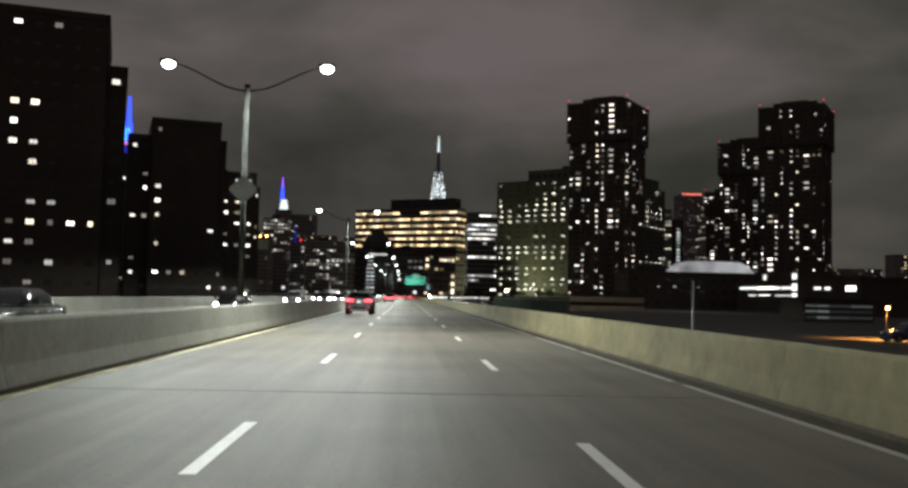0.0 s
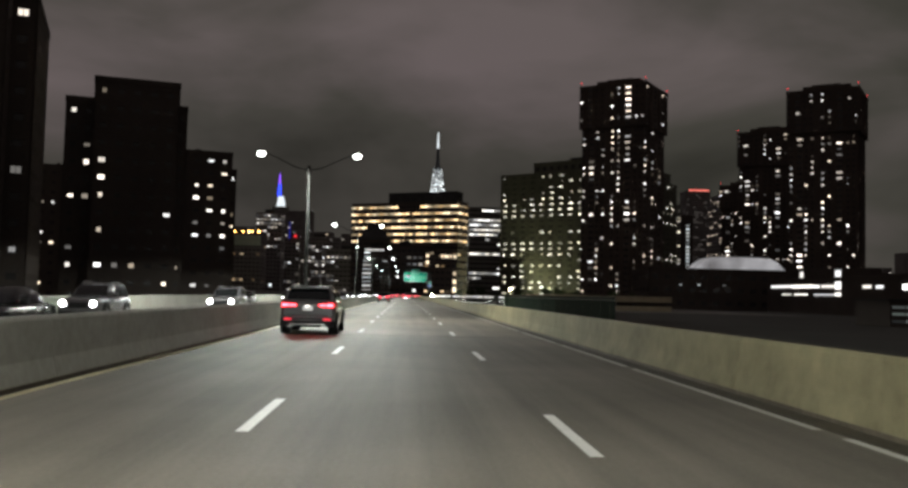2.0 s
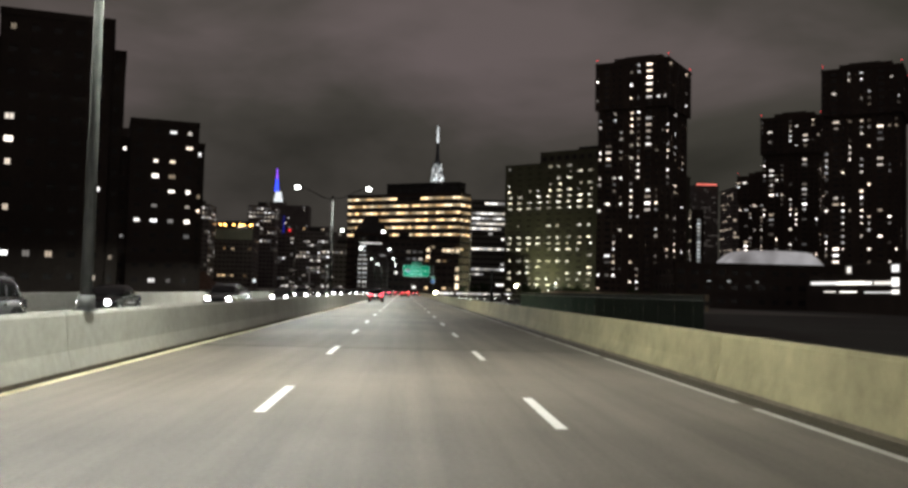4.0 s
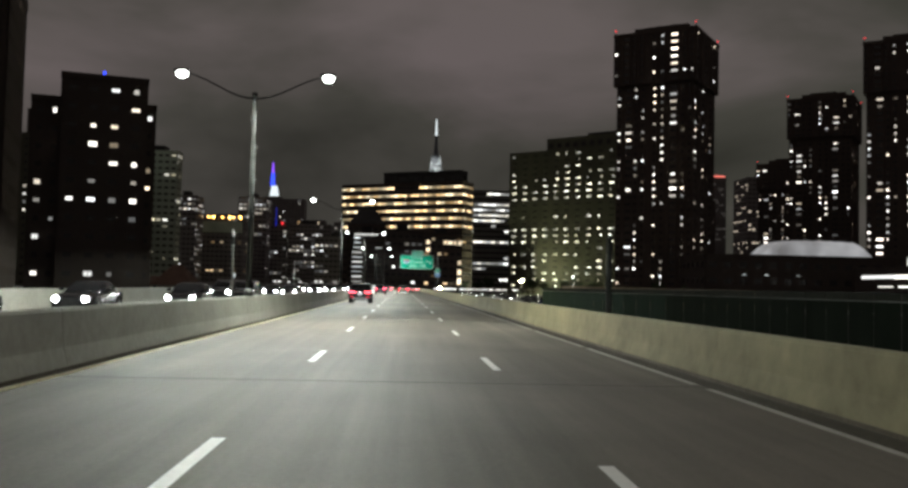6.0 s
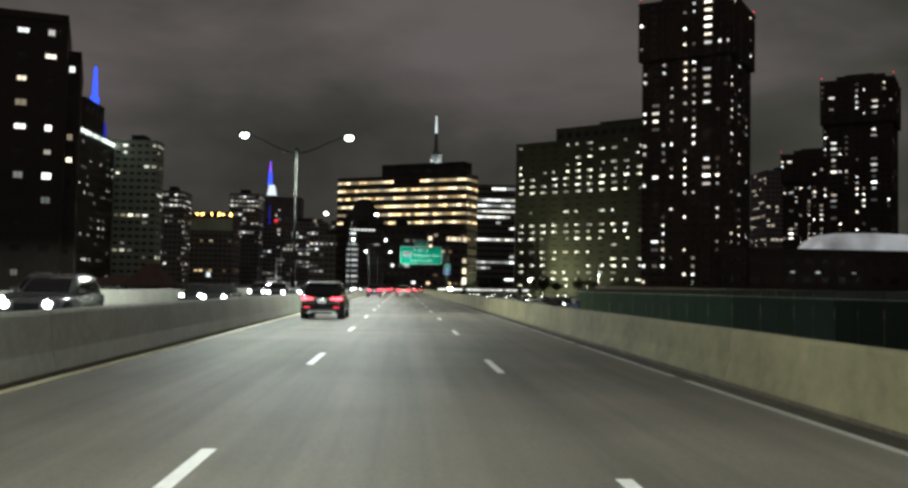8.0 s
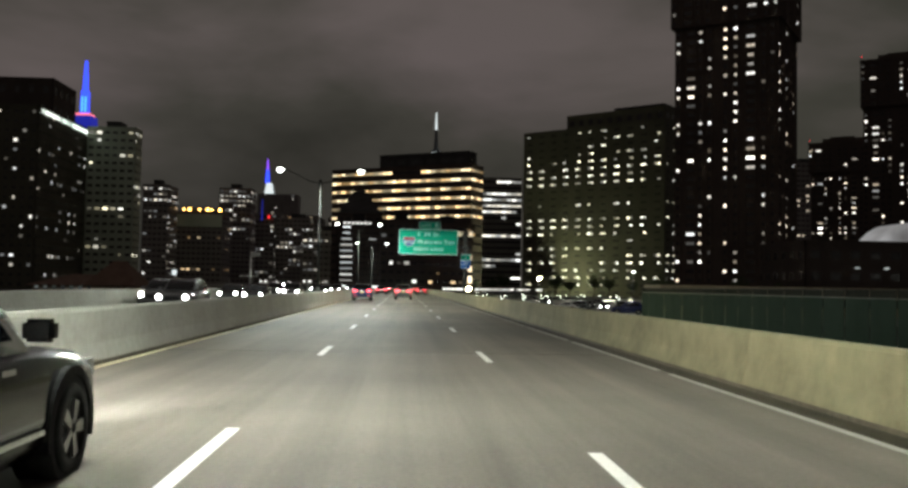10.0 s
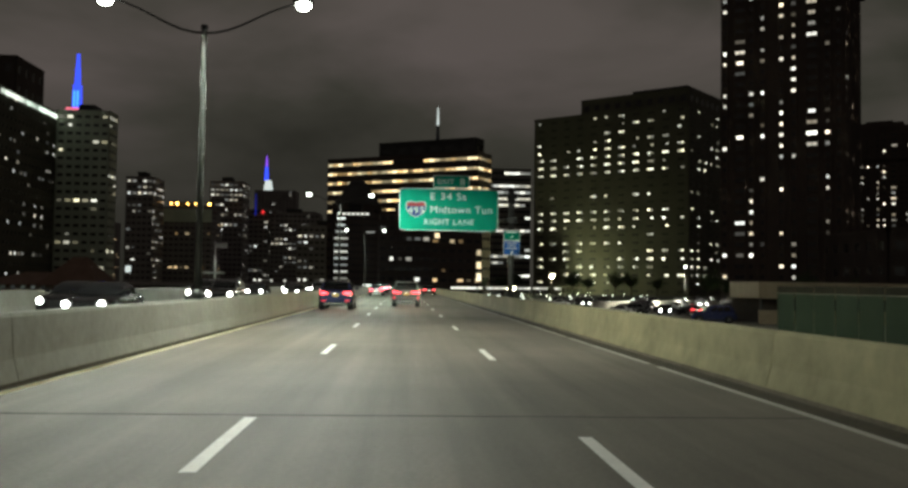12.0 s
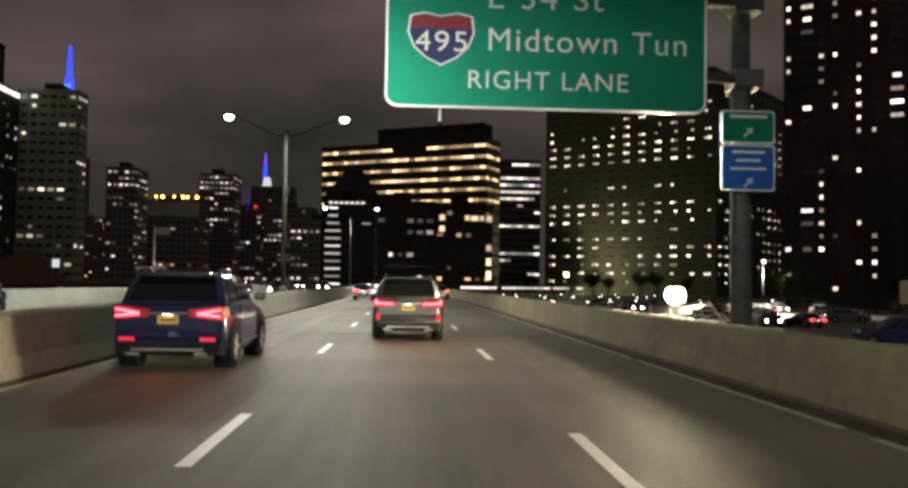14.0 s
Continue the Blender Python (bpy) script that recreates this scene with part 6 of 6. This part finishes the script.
            ww = (0.56, 0.82) if lamps != "angle" else (0.80, 0.90)
            hh = 0.030 if lamps != "angle" else 0.085
            part("reflector", boxed((min(s * w * ww[0], s * w * ww[1]), max(s * w * ww[0], s * w * ww[1]), -0.085, -0.055, zr, zr + 2 * hh)), REFLECTOR_GLOW, top, "red reflector strip, its thrown-back light given as glow")
        # head lamps
        zh = hood - 0.27
        bm = bmesh.new()
        box(bm, min(s * w * 0.46, s * w * 0.86), max(s * w * 0.46, s * w * 0.86), front - 0.20, front + 0.015, zh - 0.07, zh + 0.08)
        unit = part("headlamp", bm, LENS_CLEAR, top, "clear headlamp")
        if heads:
            bm = bmesh.new()
            tube(bm, (s * w * 0.68, front + 0.017, zh), (s * w * 0.68, front + 0.03, zh), 0.13, 0.13, 14)
            part("bulb", bm, HEAD_WHITE, unit, "glaring white headlamp")
    part("grille", boxed((-w * 0.40, w * 0.40, front - 0.06, front + 0.012, hood - 0.48, hood - 0.24)), PLASTIC, top, "black grille")
    part("front_bumper", boxed((-w * 0.80, w * 0.80, front - 0.10, front + 0.03, 0.30, 0.42)), PLASTIC, top)
    return top


def put(ob, x, y, z=0.0, turn=0.0):
    ob.matrix_basis = pose(x, y, z, 0, 0, turn)
    return ob


put(vehicle("suv", "silver crossover with lit angular tail lamps, ahead on the road", "car", PAINT_SILVER, 4.75, 1.88, 1.70, 1.14, "angle", PLATE_GOLD), 0.18, 281.2)
put(vehicle("suv", "graphite seven-seat sport utility car with lit tail lamps", "car", PAINT_GREY, 4.95, 1.98, 1.70, 1.18, "bar", PLATE_WHITE), -3.42, 67.6)
put(vehicle("suv", "dark blue sport utility car with forked lit tail lamps", "car", PAINT_BLUE, 4.68, 1.92, 1.66, 1.12, "fork", PLATE_GOLD), -3.85, 272.1)
put(vehicle("suv", "black sport utility car with lit tail lamps", "car", PAINT_BLACK, 4.7, 1.90, 1.68, 1.07, "bar", PLATE_WHITE), -3.5, 185.5)
sedan = put(vehicle("sedan", "dark sedan with lit tail lamps far ahead", "car", PAINT_BLACK, 4.6, 1.82, 1.45, 0.96, "bar", PLATE_WHITE, rails=False, low=True, group="traffic far ahead"), -3.4, 336)
for x, y in ((3.5, 347), (-3.5, 372), (0.1, 352), (3.4, 398), (-0.1, 420)):
    copy_thing(sedan, bent(x, y))

# oncoming traffic, noses toward us
oncoming = [put(vehicle("oncoming_car", "dark sedan with glaring headlamps in the oncoming lanes", "car", PAINT_BLACK, 4.6, 1.82, 1.46, 0.96, "bar", PLATE_WHITE, heads=True, tails=False, rails=False, low=True, group="oncoming traffic"), -11.2, 63, 0, 180),
            put(vehicle("oncoming_suv", "grey sport utility car with glaring headlamps in the oncoming lanes", "car", PAINT_GREY, 4.7, 1.9, 1.68, 1.07, "bar", PLATE_WHITE, heads=True, tails=False, group="oncoming traffic"), -11.3, 97, 0, 180)]
for k, (x, y) in enumerate(((-14.0, 118), (-11.2, 132), (-14.0, 152), (-11.4, 178), (-14.1, 212), (-11.3, 233), (-14.0, 262), (-11.2, 281), (-14.0, 312), (-11.3, 345), (-14.0, 366), (-11.4, 395), (-11.4, 450), (-14.0, 80), (-11.3, 160), (-14.0, 184), (-11.4, 206), (-14.1, 240), (-11.2, 257), (-14.0, 288), (-11.3, 318), (-14.0, 338))):
    copy_thing(oncoming[k % 2], bent(x, y, 0, 180))

# parked cars on the low lot beside the road
parked = [put(vehicle("parked_car", "white car parked on the dark lot", "car", PAINT_PEARL, 4.6, 1.82, 1.47, 0.96, "bar", PLATE_WHITE, tails=False, rails=False, low=True, group="parked cars"), 30, 338, GROUND_Z, 70),
          put(vehicle("parked_suv", "silver car parked on the dark lot", "car", PAINT_SILVER, 4.7, 1.9, 1.66, 1.06, "bar", PLATE_WHITE, tails=False, group="parked cars"), 33, 343, GROUND_Z, 70)]
rng = random.Random(12)
for k in range(20):
    x, y = 30 + (k % 5) * 6.4 + rng.uniform(-0.6, 0.6), 352 + (k // 5) * 17 + (k % 5) * 3.2
    if abs(y - 374 - 1.386 * (x - 31.6)) < 6.5:
        continue
    copy_thing(parked[k % 2], pose(x, y, GROUND_Z, 0, 0, 70 + rng.uniform(-4, 4) + (180 if k % 3 == 0 else 0)))
# cars with their lamps on, waiting in the lot, and one in the oncoming lanes close by
for x, y, turn in ((37, 349, 165), (44, 372, 195), (58, 398, 170), (33, 392, 185), (70, 437, 178)):
    copy_thing(oncoming[0 if y < 380 else 1], pose(x, y, GROUND_Z, 0, 0, turn))
for x, y, turn in ((40, 344, 10), (50, 380, -8), (62, 408, 5)):
    copy_thing(sedan, pose(x, y, GROUND_Z, 0, 0, turn))
copy_thing(oncoming[0], pose(-11.2, 29, 0, 0, 0, 180))
van = put(vehicle("parked_van", "dark blue tall car parked on the dark lot", "car", PAINT_BLUE, 4.9, 1.95, 1.95, 1.25, "bar", PLATE_WHITE, tails=False, group="parked cars"), 36.0, 318.0, GROUND_Z, 78)
for x, y, turn in ((53.5, 93, 100), (58.5, 96, 95)):
    copy_thing(van, pose(x, y, GROUND_Z, 0, 0, turn))
